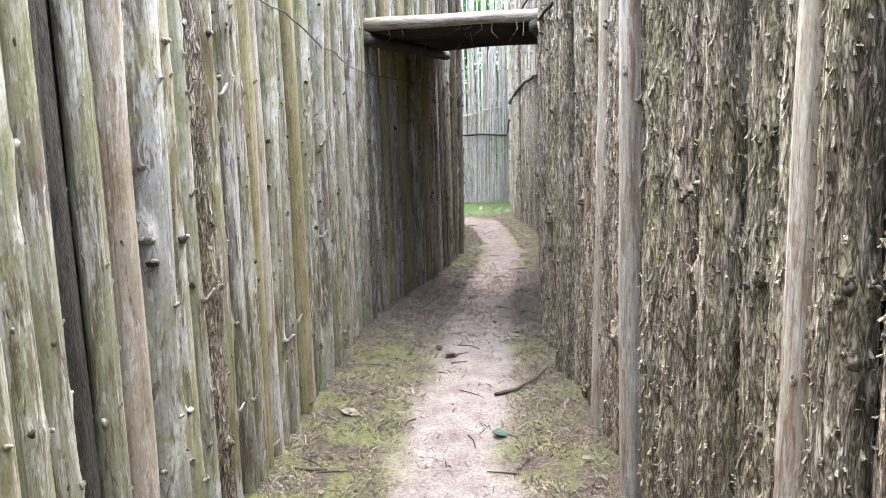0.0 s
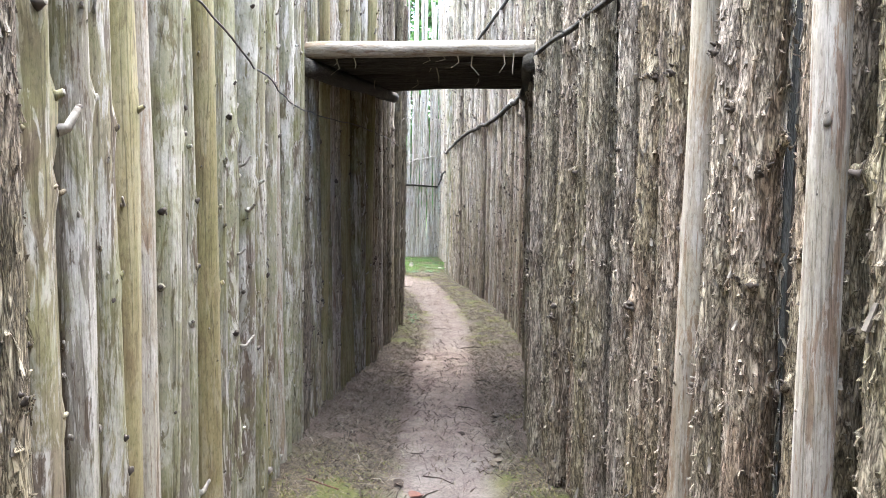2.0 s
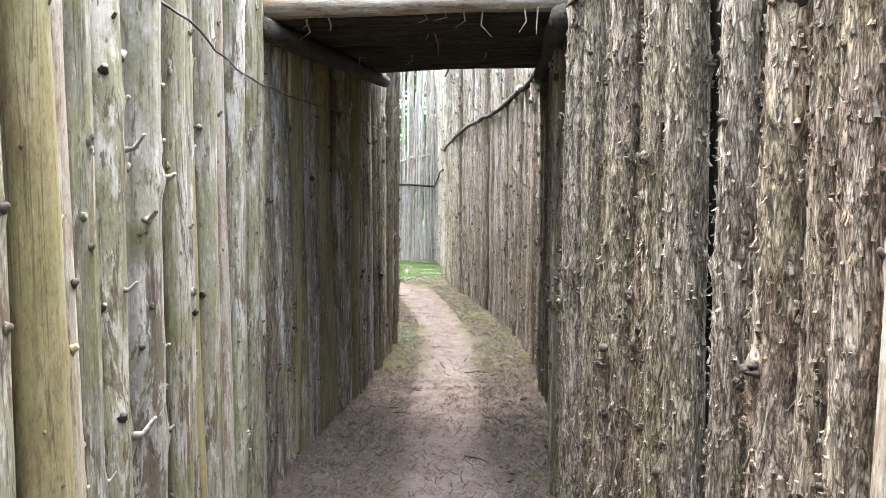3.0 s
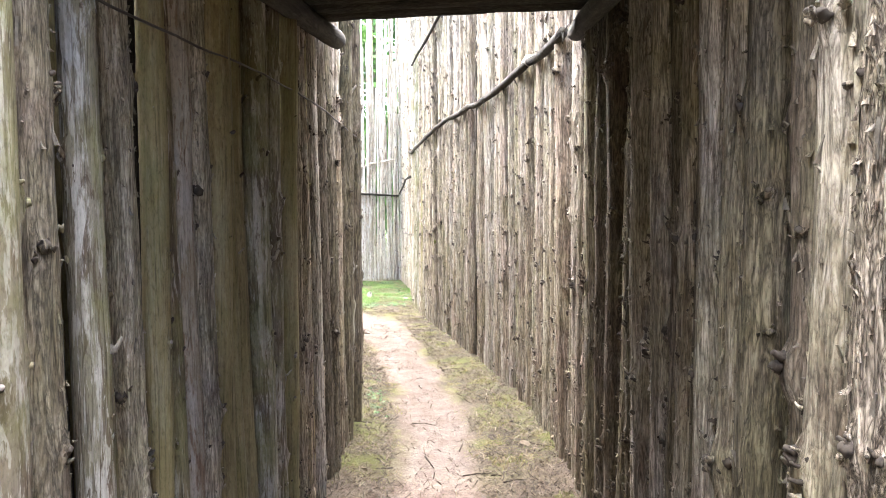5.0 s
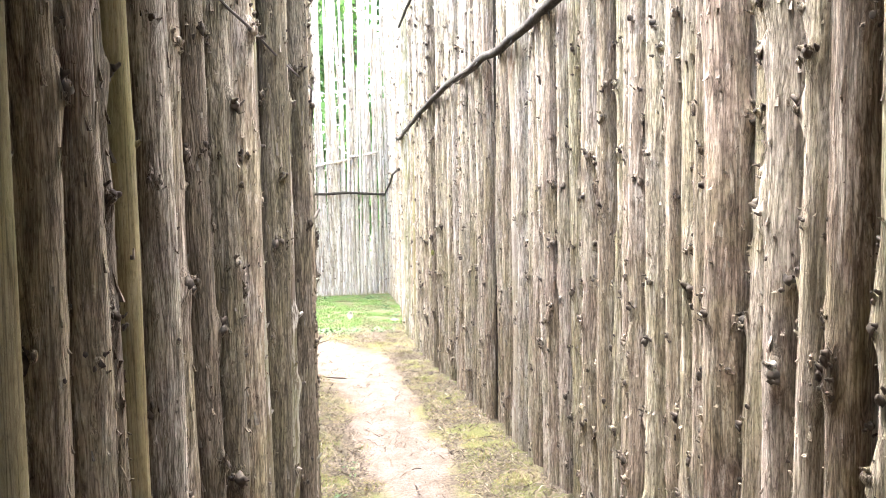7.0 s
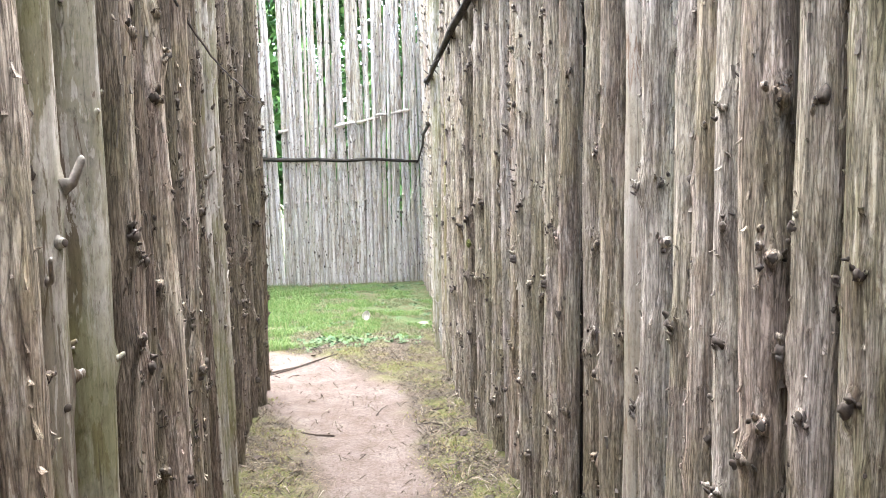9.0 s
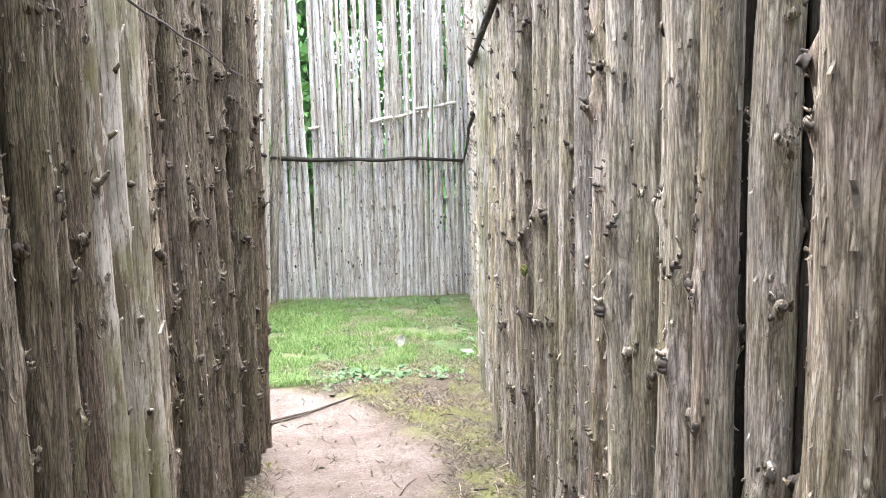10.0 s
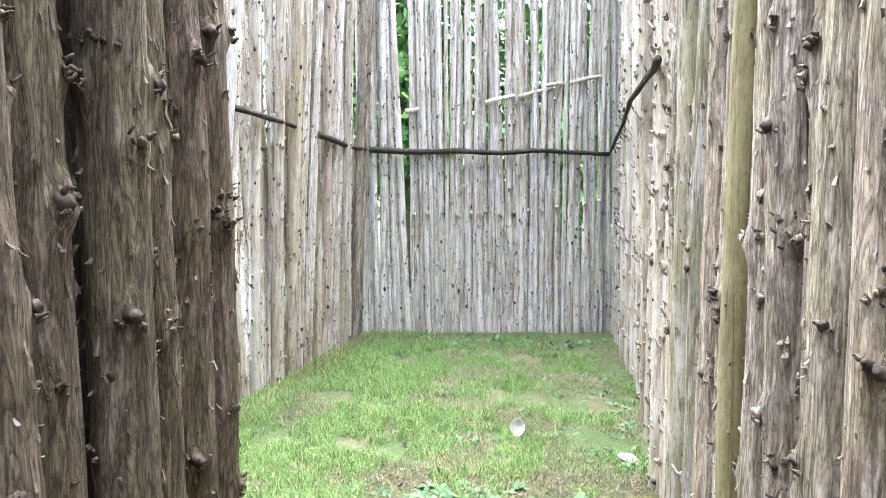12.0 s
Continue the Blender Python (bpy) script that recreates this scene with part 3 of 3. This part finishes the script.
# ---- rails and wire along the walls ----
def rail(parent, points, r, seed, material=DARKPOLE, label="dark bark-covered rail", twigs=8):
    """A thin crooked pole tied along a wall, with broken twigs on it."""
    rng = random.Random(seed)
    pts = [Vector(p) for p in points]
    fine = []
    for a, b in zip(pts, pts[1:]):
        k = max(2, int((b - a).length / 0.12))
        fine += [a.lerp(b, i / k) for i in range(k)]
    fine.append(pts[-1])
    fine = [p + Vector((0.3 * r * noise.noise((seed, i * 0.3, 1)), 0.3 * r * noise.noise((seed, i * 0.3, 4)), 0.9 * r * noise.noise((seed, i * 0.35, 8)))) for i, p in enumerate(fine)]
    n = len(fine)
    v, f = tube(fine, [r * (1.1 - 0.4 * i / n) * (1 + 0.15 * noise.noise((seed, i * 0.8, 2))) for i in range(n)], 9, 0.1, seed)
    for _ in range(twigs):
        p = rng.choice(fine)
        q = Vector((rng.uniform(-0.05, 0.05), rng.uniform(-0.05, 0.05), rng.uniform(-0.07, 0.05)))
        tv, tf = tube([p, p + q * 0.6, p + q], [r * 0.25, r * 0.18, r * 0.08], 5, 0.2, rng.random())
        o = len(v)
        v += tv
        f += [tuple(k + o for k in g) for g in tf]
    return link_mesh("rail", v, f, [material], parent, smooth=True, label=label)


def beside(line, ys, zs, off):
    """Points that follow a wall's face at a distance off from it."""
    return [(wall_x(line, y) + off, y, z) for y, z in zip(ys, zs)]


rail(wall_east, beside(EAST, [1.2, 2.2, 3.0, 3.66, 4.3, 5.05], [2.2, 2.2, 2.18, 2.17, 2.16, 2.18], -0.015), 0.016, 21)
rail(wall_east, beside(EAST, [7.9, 8.5, 8.9, 9.7, 10.4, 11.6, 12.6, 13.4, 14.3], [2.34, 2.34, 2.36, 2.31, 2.28, 2.26, 2.2, 2.15, 2.1], -0.035) + [(0.83, 14.8, 2.13)], 0.026, 22, twigs=90)
rail(wall_east, beside(EAST, [8.85, 8.98], [2.37, 2.36], -0.035), 0.035, 23, BLEACHED, "short pale sawn pole end", 0)
rail(wall_east, beside(EAST, [8.6, 9.4, 10.5, 11.6, 12.5, 13.5, 14.2], [3.55, 3.52, 3.46, 3.4, 3.31, 3.28, 3.26], -0.035), 0.019, 24, twigs=14)
rail(wall_east, [(0.83, 14.65, 1.77), (0.87, 15.1, 1.78), (0.9, 16.2, 1.76), (0.95, 17.2, 1.66), (0.98, 18.45, 1.52)], 0.016, 25, twigs=26)


def north_y(x):
    return 18.2 + (x + 1.3) * 0.178


rail(wall_north, [(x, north_y(x) - 0.045, z) for x, z in ((-1.26, 1.57), (-0.9, 1.54), (-0.3, 1.53), (0.4, 1.53), (0.98, 1.5))], 0.026, 26, twigs=50)
for x0, x1, z0, z1 in ((-0.86, -0.74, 1.9, 1.92), (-0.14, 0.12, 1.97, 2.03), (0.16, 0.46, 2.02, 2.1), (0.4, 0.56, 2.12, 2.14), (0.62, 0.9, 2.14, 2.2)):
    rail(wall_north, [(x0, north_y(x0) - 0.02, z0), (x1, north_y(x1) - 0.02, z1)], 0.022, 27 + x0, BLEACHED, "short pale cross pole", 2)
for i in range(14):
    x = -0.8 + 0.13 * i
    z = 0.96 + 0.14 * max(0.0, (x - 0.2)) + 0.01 * (i % 3)
    log_between("peg", (x, north_y(x) + 0.02, z), (x + 0.01, north_y(x) - 0.045, z + 0.01), 0.018, wall_north, BLEACHED, 60 + i, sides=7, n=3)
rail(wall_northwest, [(-1.45, 15.2, 1.76), (-1.4, 15.7, 1.73), (-1.36, 16.1, 1.71), (-1.31, 16.7, 1.66)], 0.02, 30, twigs=10)
rail(wall_northwest, [(-1.29, 17.0, 1.64), (-1.23, 17.7, 1.57), (-1.17, 18.15, 1.56)], 0.022, 31, twigs=8)
ys = [1.0, 2.2, 3.0, 3.3, 4.0, 4.3, 5.07, 5.6, 6.66, 7.3, 7.9, 8.8, 9.6, 10.8, 11.5, 12.2, 13.1]
zs = [2.02, 2.0, 1.97, 1.98, 1.91, 1.93, 1.9, 1.91, 1.94, 1.92, 1.92, 1.88, 1.84, 1.79, 1.8, 1.83, 1.81]
fine_y = np.linspace(1.0, 13.1, 110)
wire_pts = [(wall_x(WEST, float(y)) + 0.022 + 0.008 * noise.noise((0, float(y) * 5, 2)), float(y), float(np.interp(y, ys, zs)) + 0.012 * noise.noise((3, float(y) * 4, 0))) for y in fine_y]
v, f = tube(wire_pts, [0.0036] * len(wire_pts), 6, 0.2, 3)
link_mesh("wire", v, f, [WIRE], wall_west, label="dark twisted wire strand")


# ---- plain walls that close the place ----
def plain_wall(name, line, height, side, seed):
    rng = random.Random(seed)
    verts, faces = [], []
    s, total = 0.0, plan_length(line)
    while s < total:
        x, y, hx, hy = along(line, s)
        r = rng.uniform(0.055, 0.075)
        z = ground_z(x, y) - 0.1
        v, f = tube([(x, y, z), (x, y, z + height * 0.5), (x, y, z + height * rng.uniform(0.97, 1.03))], [r, r * 0.95, r * 0.88], 9, 0.04, rng.random())
        o = len(verts)
        verts += v
        faces += [tuple(k + o for k in g) for g in f]
        s += r * 1.85
    ob = link_mesh(name, verts, faces, [BROWN], smooth=False)
    tagged(ob, "plain weathered log palisade closing the enclosure", "wall", kind="structure")


plain_wall("wall_outer", [(-2.1, 13.1), (-2.5, 10.0), (-2.6, -2.3)], 3.6, 1, 71)
plain_wall("wall_south", [(-2.6, -2.35), (0.8, -2.35)], 3.6, 1, 72)


# ---- loose things on the ground ----
def stick(name, points, r, seed, label, category, material=TWIG, group=""):
    """A crooked stick lying on the ground."""
    pts = []
    for i, (x, y, up) in enumerate(points):
        pts.append((x, y, ground_z(x, y) + r * 0.7 + up))
    n = len(pts)
    v, f = tube(pts, [r * (1.1 - 0.6 * i / (n - 1)) for i in range(n)], 7, 0.15, seed)
    return tagged(link_mesh(name, v, f, [material], smooth=True), label, category, group)


stick("fallen_branch", [(-0.6, 13.62, 0), (-0.45, 13.75, 0.005), (-0.25, 13.9, 0.0), (-0.08, 14.0, 0.004), (0.03, 14.1, 0.006)], 0.0085, 1, "long dark crooked branch lying across the path", "branch")
stick("fallen_branch", [(-0.55, 13.6, 0), (-0.3, 13.82, 0.01), (-0.12, 13.98, 0.0)], 0.007, 2, "short dark branch lying beside a longer one", "branch")
stick("fallen_branch", [(0.12, 3.8, 0), (0.24, 3.84, 0.006), (0.33, 3.95, 0.015), (0.38, 4.05, 0.01), (0.44, 4.15, 0.02)], 0.011, 3, "rotten brown stick beside the bark wall", "branch")
RUST = plain("reddish_leaf", (0.12, 0.06, 0.047), vary=0.3)
stick("twig", [(-0.66, 4.72, 0), (-0.58, 4.65, 0.004), (-0.5, 4.6, 0)], 0.005, 4, "reddish broken twig on the mossy verge", "twig", RUST)
twig_rng = random.Random(9)
for i in range(70):
    y = twig_rng.choice([twig_rng.uniform(2.4, 8.5), twig_rng.uniform(2.4, 8.5), twig_rng.uniform(8.0, 14.4)])
    x0, x1 = wall_x(WEST, min(y, 13.2)) + 0.08, wall_x(EAST, y) - 0.1
    x = twig_rng.uniform(x0, x1)
    a, ln = twig_rng.uniform(0, 6.28), twig_rng.uniform(0.05, 0.2)
    b = twig_rng.uniform(-0.5, 0.5)
    p1 = (x + ln * 0.5 * math.cos(a), y + ln * 0.5 * math.sin(a), 0.004)
    p2 = (p1[0] + ln * 0.5 * math.cos(a + b), p1[1] + ln * 0.5 * math.sin(a + b), 0.0)
    stick("twig", [(x, y, 0), p1, p2], twig_rng.uniform(0.0025, 0.0055), 100 + i, "short dry brown twig lying on the path", "twig", group="twigs on the path")


def leaf(x, y, size, turn, material, label, curl=0.3, name="fallen_leaf", tilt=12):
    """A curled oval leaf with a midrib fold, lying on the ground."""
    verts, faces = [], []
    n = 8
    for i in range(n + 1):
        t = i / n
        w = 0.42 * math.sin(math.pi * min(1.0, t * 0.93 + 0.05)) ** 0.8
        for k, e in enumerate((-1, -0.5, 0, 0.5, 1)):
            verts.append((e * w * size, (t - 0.5) * size, size * (curl * e * e * w * 1.2 + 0.25 * curl * (t - 0.5) ** 2 * 4)))
    for i in range(n):
        for k in range(4):
            a = i * 5 + k
            faces.append((a, a + 1, a + 6, a + 5))
    ob = link_mesh(name, verts, faces, [material], smooth=True)
    mod = ob.modifiers.new("thickness", "SOLIDIFY")
    mod.thickness = 0.0012
    ob.matrix_basis = pose(x, y, ground_z(x, y) + 0.006 + (0.5 * size if tilt > 45 else 0.0), tilt, 0, turn)
    return tagged(ob, label, "leaf")


leaf(0.12, 3.24, 0.075, 80, GREENLEAF, "dark green fallen leaf on the sandy path", 0.5)
leaf(0.27, 15.5, 0.1, -20, PALELEAF, "large pale dry curled leaf standing in the grass", 0.9, tilt=72)
leaf(0.8, 15.2, 0.11, 60, PALELEAF, "pale dry leaf lying by the wall foot", 0.4)
leaf(0.86, 8.3, 0.07, 30, DRYLEAF, "small pale dry leaf on the mossy verge", 0.4)
leaf(-0.62, 3.5, 0.09, 70, DRYLEAF, "pale dry leaf at the foot of the logs", 0.3)
leaf(-0.14, 4.55, 0.09, 140, RUST, "crumpled reddish dead leaf on the path", 0.6)
leaf(-0.22, 4.7, 0.06, 40, TWIG, "crumpled dark dead leaf on the path", 0.7)
leaf_rng = random.Random(31)
for i in range(34):
    y = leaf_rng.uniform(2.5, 14.5)
    e = leaf_rng.choice([0, 1])
    x = (wall_x(WEST, min(y, 13.2)) + leaf_rng.uniform(0.06, 0.3)) if e == 0 else (wall_x(EAST, y) - leaf_rng.uniform(0.08, 0.4))
    tagged(leaf(x, y, leaf_rng.uniform(0.025, 0.06), leaf_rng.uniform(0, 360), leaf_rng.choice([DRYLEAF, TWIG, TWIG]), "small dry brown leaf on the verge", 0.5, tilt=leaf_rng.uniform(-20, 25)), group="dry leaves on the verge")


# ---- grass, moss and litter ----
def blades(name, places, material, label, category):
    """Many thin bent blades. places: x, y, height, width, lean."""
    rng = random.Random(len(places))
    verts, faces = [], []
    for x, y, h, w, lean in places:
        z = ground_z(x, y) - 0.004
        a, b = rng.uniform(0, 6.28), rng.uniform(0, 6.28)
        ux, uy = math.cos(a) * w, math.sin(a) * w
        lx, ly = math.cos(b) * lean * h, math.sin(b) * lean * h
        o = len(verts)
        verts += [(x - ux, y - uy, z), (x + ux, y + uy, z), (x + ux * 0.8 + lx * 0.35, y + uy * 0.8 + ly * 0.35, z + h * 0.55), (x - ux * 0.8 + lx * 0.35, y - uy * 0.8 + ly * 0.35, z + h * 0.55), (x + lx, y + ly, z + h * max(0.25, 1 - 0.4 * lean))]
        faces += [(o, o + 1, o + 2, o + 3), (o + 3, o + 2, o + 4)]
    return tagged(link_mesh(name, verts, faces, [material]), label, category, kind="stuff")


rng = random.Random(41)
lawn = []
while len(lawn) < 110000:
    x, y = rng.uniform(-2.0, 1.0), 14.3 + 4.1 * rng.random() ** 1.3
    edge = 14.42 + 0.35 * max(0.0, x + 0.2) + 0.25 * noise.noise((x * 2.5, y * 2.5, 5.0))
    if y < edge or noise.noise((x * 2.2, y * 2.2, 9.0)) + 0.5 * noise.noise((x * 7, y * 7, 4.0)) < -0.15 - 0.35 * rng.random() + (0.12 if x > 0.2 else 0.0):
        continue
    lush = 0.5 + 0.5 * noise.noise((x * 1.6 + 4, y * 1.6, 2.0)) + (0.35 if x < -0.3 else 0.0)
    lawn.append((x, y, rng.uniform(0.02, 0.06) * (0.4 + lush * 1.25), rng.uniform(0.0009, 0.0024), rng.uniform(0.2, 1.3)))
fresh = [b for b in lawn if noise.noise((b[0] * 2.4, b[1] * 2.4, 6.0)) + 0.5 * noise.noise((b[0] * 8, b[1] * 8, 1.0)) - 0.25 * (b[0] + 0.3) > -0.12]
kept = set(fresh)
blades("grass", fresh, GRASS, "fresh green grass of the small court", "grass")
blades("grass", [b[:2] + (b[2] * 0.6,) + b[3:] for b in lawn if b not in kept], GRASS_DRY, "short yellowing grass in worn patches of the court", "grass")
tufts = []
for _ in range(1500):
    w = rng.random()
    y = 15.2 + 3.0 * w
    x = -1.5 + 0.075 * (y - 15.2) + abs(rng.gauss(0, 0.1)) + 0.03
    tufts.append((x, y, rng.uniform(0.03, 0.14), rng.uniform(0.0012, 0.0022), rng.uniform(0.3, 1.4)))
for _ in range(700):
    x = rng.uniform(-1.25, 1.0)
    tufts.append((x, 18.12 + (x + 1.3) * 0.178 - abs(rng.gauss(0, 0.06)), rng.uniform(0.03, 0.1), rng.uniform(0.0012, 0.0022), rng.uniform(0.2, 1.2)))
blades("dry_grass", tufts, MOSS, "dry straw-coloured grass at the foot of the poles", "grass")
verge = []
while len(verge) < 60000:
    y = rng.uniform(2.2, 15.2)
    x = rng.uniform(wall_x(WEST, min(y, 13.2)) if y < 13.4 else -0.9, wall_x(EAST, y))
    d = polyline_distance(TRAIL, x, y) - trail_half(y)
    if d < rng.uniform(-0.06, 0.12) or noise.noise((x * 3, y * 3, 3.0)) < -0.15 + (0.45 if 5.0 < y < 7.9 else 0.0):
        continue
    clump = max(0.0, noise.noise((x * 5, y * 5, 8.0)) + 0.5 * noise.noise((x * 14, y * 14, 8.0)))
    verge.append((x, y, rng.uniform(0.006, 0.02) * (0.7 + 2.2 * clump), rng.uniform(0.0012, 0.0034), rng.uniform(0.3, 1.7)))
blades("moss", verge, MOSS, "yellow-green moss and dry grass along the wall feet", "moss")
bits = []
while len(bits) < 40000:
    y = rng.uniform(2.2, 15.0)
    x = rng.uniform(wall_x(WEST, min(y, 13.2)) if y < 13.4 else -0.9, wall_x(EAST, y))
    d = polyline_distance(TRAIL, x, y) - trail_half(y)
    if d < 0.02 and rng.random() < (0.8 if 4.8 < y < 8.2 else 0.9):
        continue
    if noise.noise((x * 4, y * 4, 12.0)) + 0.6 * noise.noise((x * 13, y * 13, 2.0)) < rng.uniform(-0.5, 0.3) - (0.3 if 5.0 < y < 8.0 else 0.0):
        continue
    bits.append((x, y, rng.uniform(0.008, 0.05), rng.uniform(0.001, 0.0042), rng.uniform(1.6, 3.0)))
blades("litter", bits, LITTER, "dry needles, bark crumbs and straw strewn on the path", "litter")


def weeds(places):
    """Low rosettes of broad leaves."""
    r = random.Random(77)
    verts, faces = [], []
    for x, y, s in places:
        for _ in range(r.randint(5, 9)):
            a, el, ln = r.uniform(0, 6.28), r.uniform(0.15, 0.9), s * r.uniform(0.6, 1.2)
            d = Vector((math.cos(a) * math.cos(el), math.sin(a) * math.cos(el), math.sin(el)))
            u = Vector((-math.sin(a), math.cos(a), 0)) * ln * 0.3
            b = Vector((x + r.uniform(-0.02, 0.02), y + r.uniform(-0.02, 0.02), ground_z(x, y)))
            o = len(verts)
            verts += [tuple(b), tuple(b + d * ln * 0.5 + u), tuple(b + d * ln * 0.5 - Vector((0, 0, ln * 0.06))), tuple(b + d * ln * 0.5 - u), tuple(b + d * ln - Vector((0, 0, ln * 0.15)))]
            faces += [(o, o + 2, o + 1), (o, o + 3, o + 2), (o + 2, o + 4, o + 1), (o + 3, o + 4, o + 2)]
    tagged(link_mesh("weed", verts, faces, [WEED_MIX]), "low broad-leaved weeds at the edge of the grass", "weed", kind="stuff")


WEED_MIX = island_mat("weed_leaves", [(0.0, (0.045, 0.095, 0.04)), (0.5, (0.08, 0.145, 0.065)), (1.0, (0.13, 0.19, 0.095))])
spots = [(rng.gauss(0.0, 0.3), rng.gauss(14.62, 0.1), rng.uniform(0.03, 0.06)) for _ in range(110)]
spots += [(rng.uniform(-1.3, 0.95), 18.05 + rng.uniform(-0.15, 0.2), rng.uniform(0.03, 0.07)) for _ in range(90)]
spots += [(rng.uniform(-1.3, 0.8), rng.uniform(15.2, 18.0), rng.uniform(0.02, 0.045)) for _ in range(260)]
spots += [(0.85 + rng.uniform(-0.12, 0.05), 15.4 + rng.uniform(-0.4, 1.5), rng.uniform(0.03, 0.06)) for _ in range(24)]
spots += [(rng.uniform(0.08, 0.2) - 0.1, rng.uniform(9.0, 10.2), rng.uniform(0.02, 0.04)) for _ in range(26)]
weeds(spots)


# ---- moss cushion on a log of the east wall ----
MOSS_CUSHION = plain("moss_cushion", (0.085, 0.09, 0.02), vary=0.5, scale=90.0)
bm = bmesh.new()
bmesh.ops.create_icosphere(bm, subdivisions=4, radius=0.022)
for bv in bm.verts:
    n = bv.co.normalized()
    bv.co *= 1 + 0.35 * noise.noise(n * 2.5) + 0.16 * noise.noise(n * 9.0) + 0.1 * noise.noise(n * 22.0)
    bv.co.x *= 0.6
me = bpy.data.meshes.new("moss_cushion")
bm.to_mesh(me)
bm.free()
me.materials.append(MOSS_CUSHION)
cushion = new("moss_cushion", me)
cushion.matrix_basis = pose(0.87, 12.34, 0.98)
tagged(cushion, "small yellow-green moss cushion growing on a log", "moss")


# ---- trees beyond the palisade ----
def tree(x, y, height, spread, seed):
    r = random.Random(seed)
    t = new("tree")
    t.matrix_basis = pose(x, y, -0.3)
    v, f = tube([(0, 0, 0), (0.05, 0.03, height * 0.35), (0.0, 0.1, height * 0.7), (0.08, 0.05, height * 0.95)], [0.2, 0.15, 0.09, 0.03], 10, 0.06, seed)
    link_mesh("trunk", v, f, [TRUNK], t, smooth=True)
    lv, lf, bv, bf = [], [], [], []
    for _ in range(26):
        h = r.uniform(0.12, 0.97) * height
        a, ln = r.uniform(0, 6.28), spread * r.uniform(0.4, 1.0) * (1.1 - 0.6 * h / height)
        tip = Vector((math.cos(a) * ln, math.sin(a) * ln, h + ln * 0.25))
        tv, tf = tube([(0, 0, h), tuple(tip * 0.5 + Vector((0, 0, h * 0.5))), tuple(tip)], [0.04, 0.025, 0.008], 5, 0.1, r.random())
        o = len(bv)
        bv += tv
        bf += [tuple(k + o for k in g) for g in tf]
        for _ in range(230):
            p = Vector((0, 0, h)).lerp(tip, r.uniform(0.25, 1.05)) + Vector((r.gauss(0, 0.28), r.gauss(0, 0.28), r.gauss(0, 0.24)))
            s = r.uniform(0.05, 0.13)
            u = Vector((r.gauss(0, 1), r.gauss(0, 1), r.gauss(0, 1))).normalized()
            w = u.cross(Vector((r.gauss(0, 1), r.gauss(0, 1), r.gauss(0, 1)))).normalized()
            o = len(lv)
            lv += [tuple(p - u * s), tuple(p + w * s * 0.45), tuple(p + u * s), tuple(p - w * s * 0.45)]
            lf += [(o, o + 1, o + 2), (o, o + 2, o + 3)]
    tagged(link_mesh("limbs", bv, bf, [TRUNK], t), kind="stuff")
    link_mesh("crown", lv, lf, [LEAVES], t)
    tagged(t, "leafy green tree standing behind the palisade", "tree", "trees behind the palisade")


LEAVES = island_mat("tree_leaves", [(0.0, (0.03, 0.07, 0.02)), (0.5, (0.07, 0.15, 0.04)), (1.0, (0.16, 0.28, 0.08))])
for x, y, h, s, k in ((-2.6, 21.6, 9, 2.4, 1), (-0.4, 21.4, 8.5, 2.3, 2), (1.9, 21.8, 9.5, 2.5, 3), (-4.4, 19.2, 8.5, 2.3, 4), (-1.5, 21.5, 7.5, 1.9, 7), (0.7, 21.7, 8, 2.0, 8), (0.8, 24.2, 11, 3.0, 5), (-2.2, 24.4, 11, 3.0, 6)):
    tree(x, y, h, s, k)
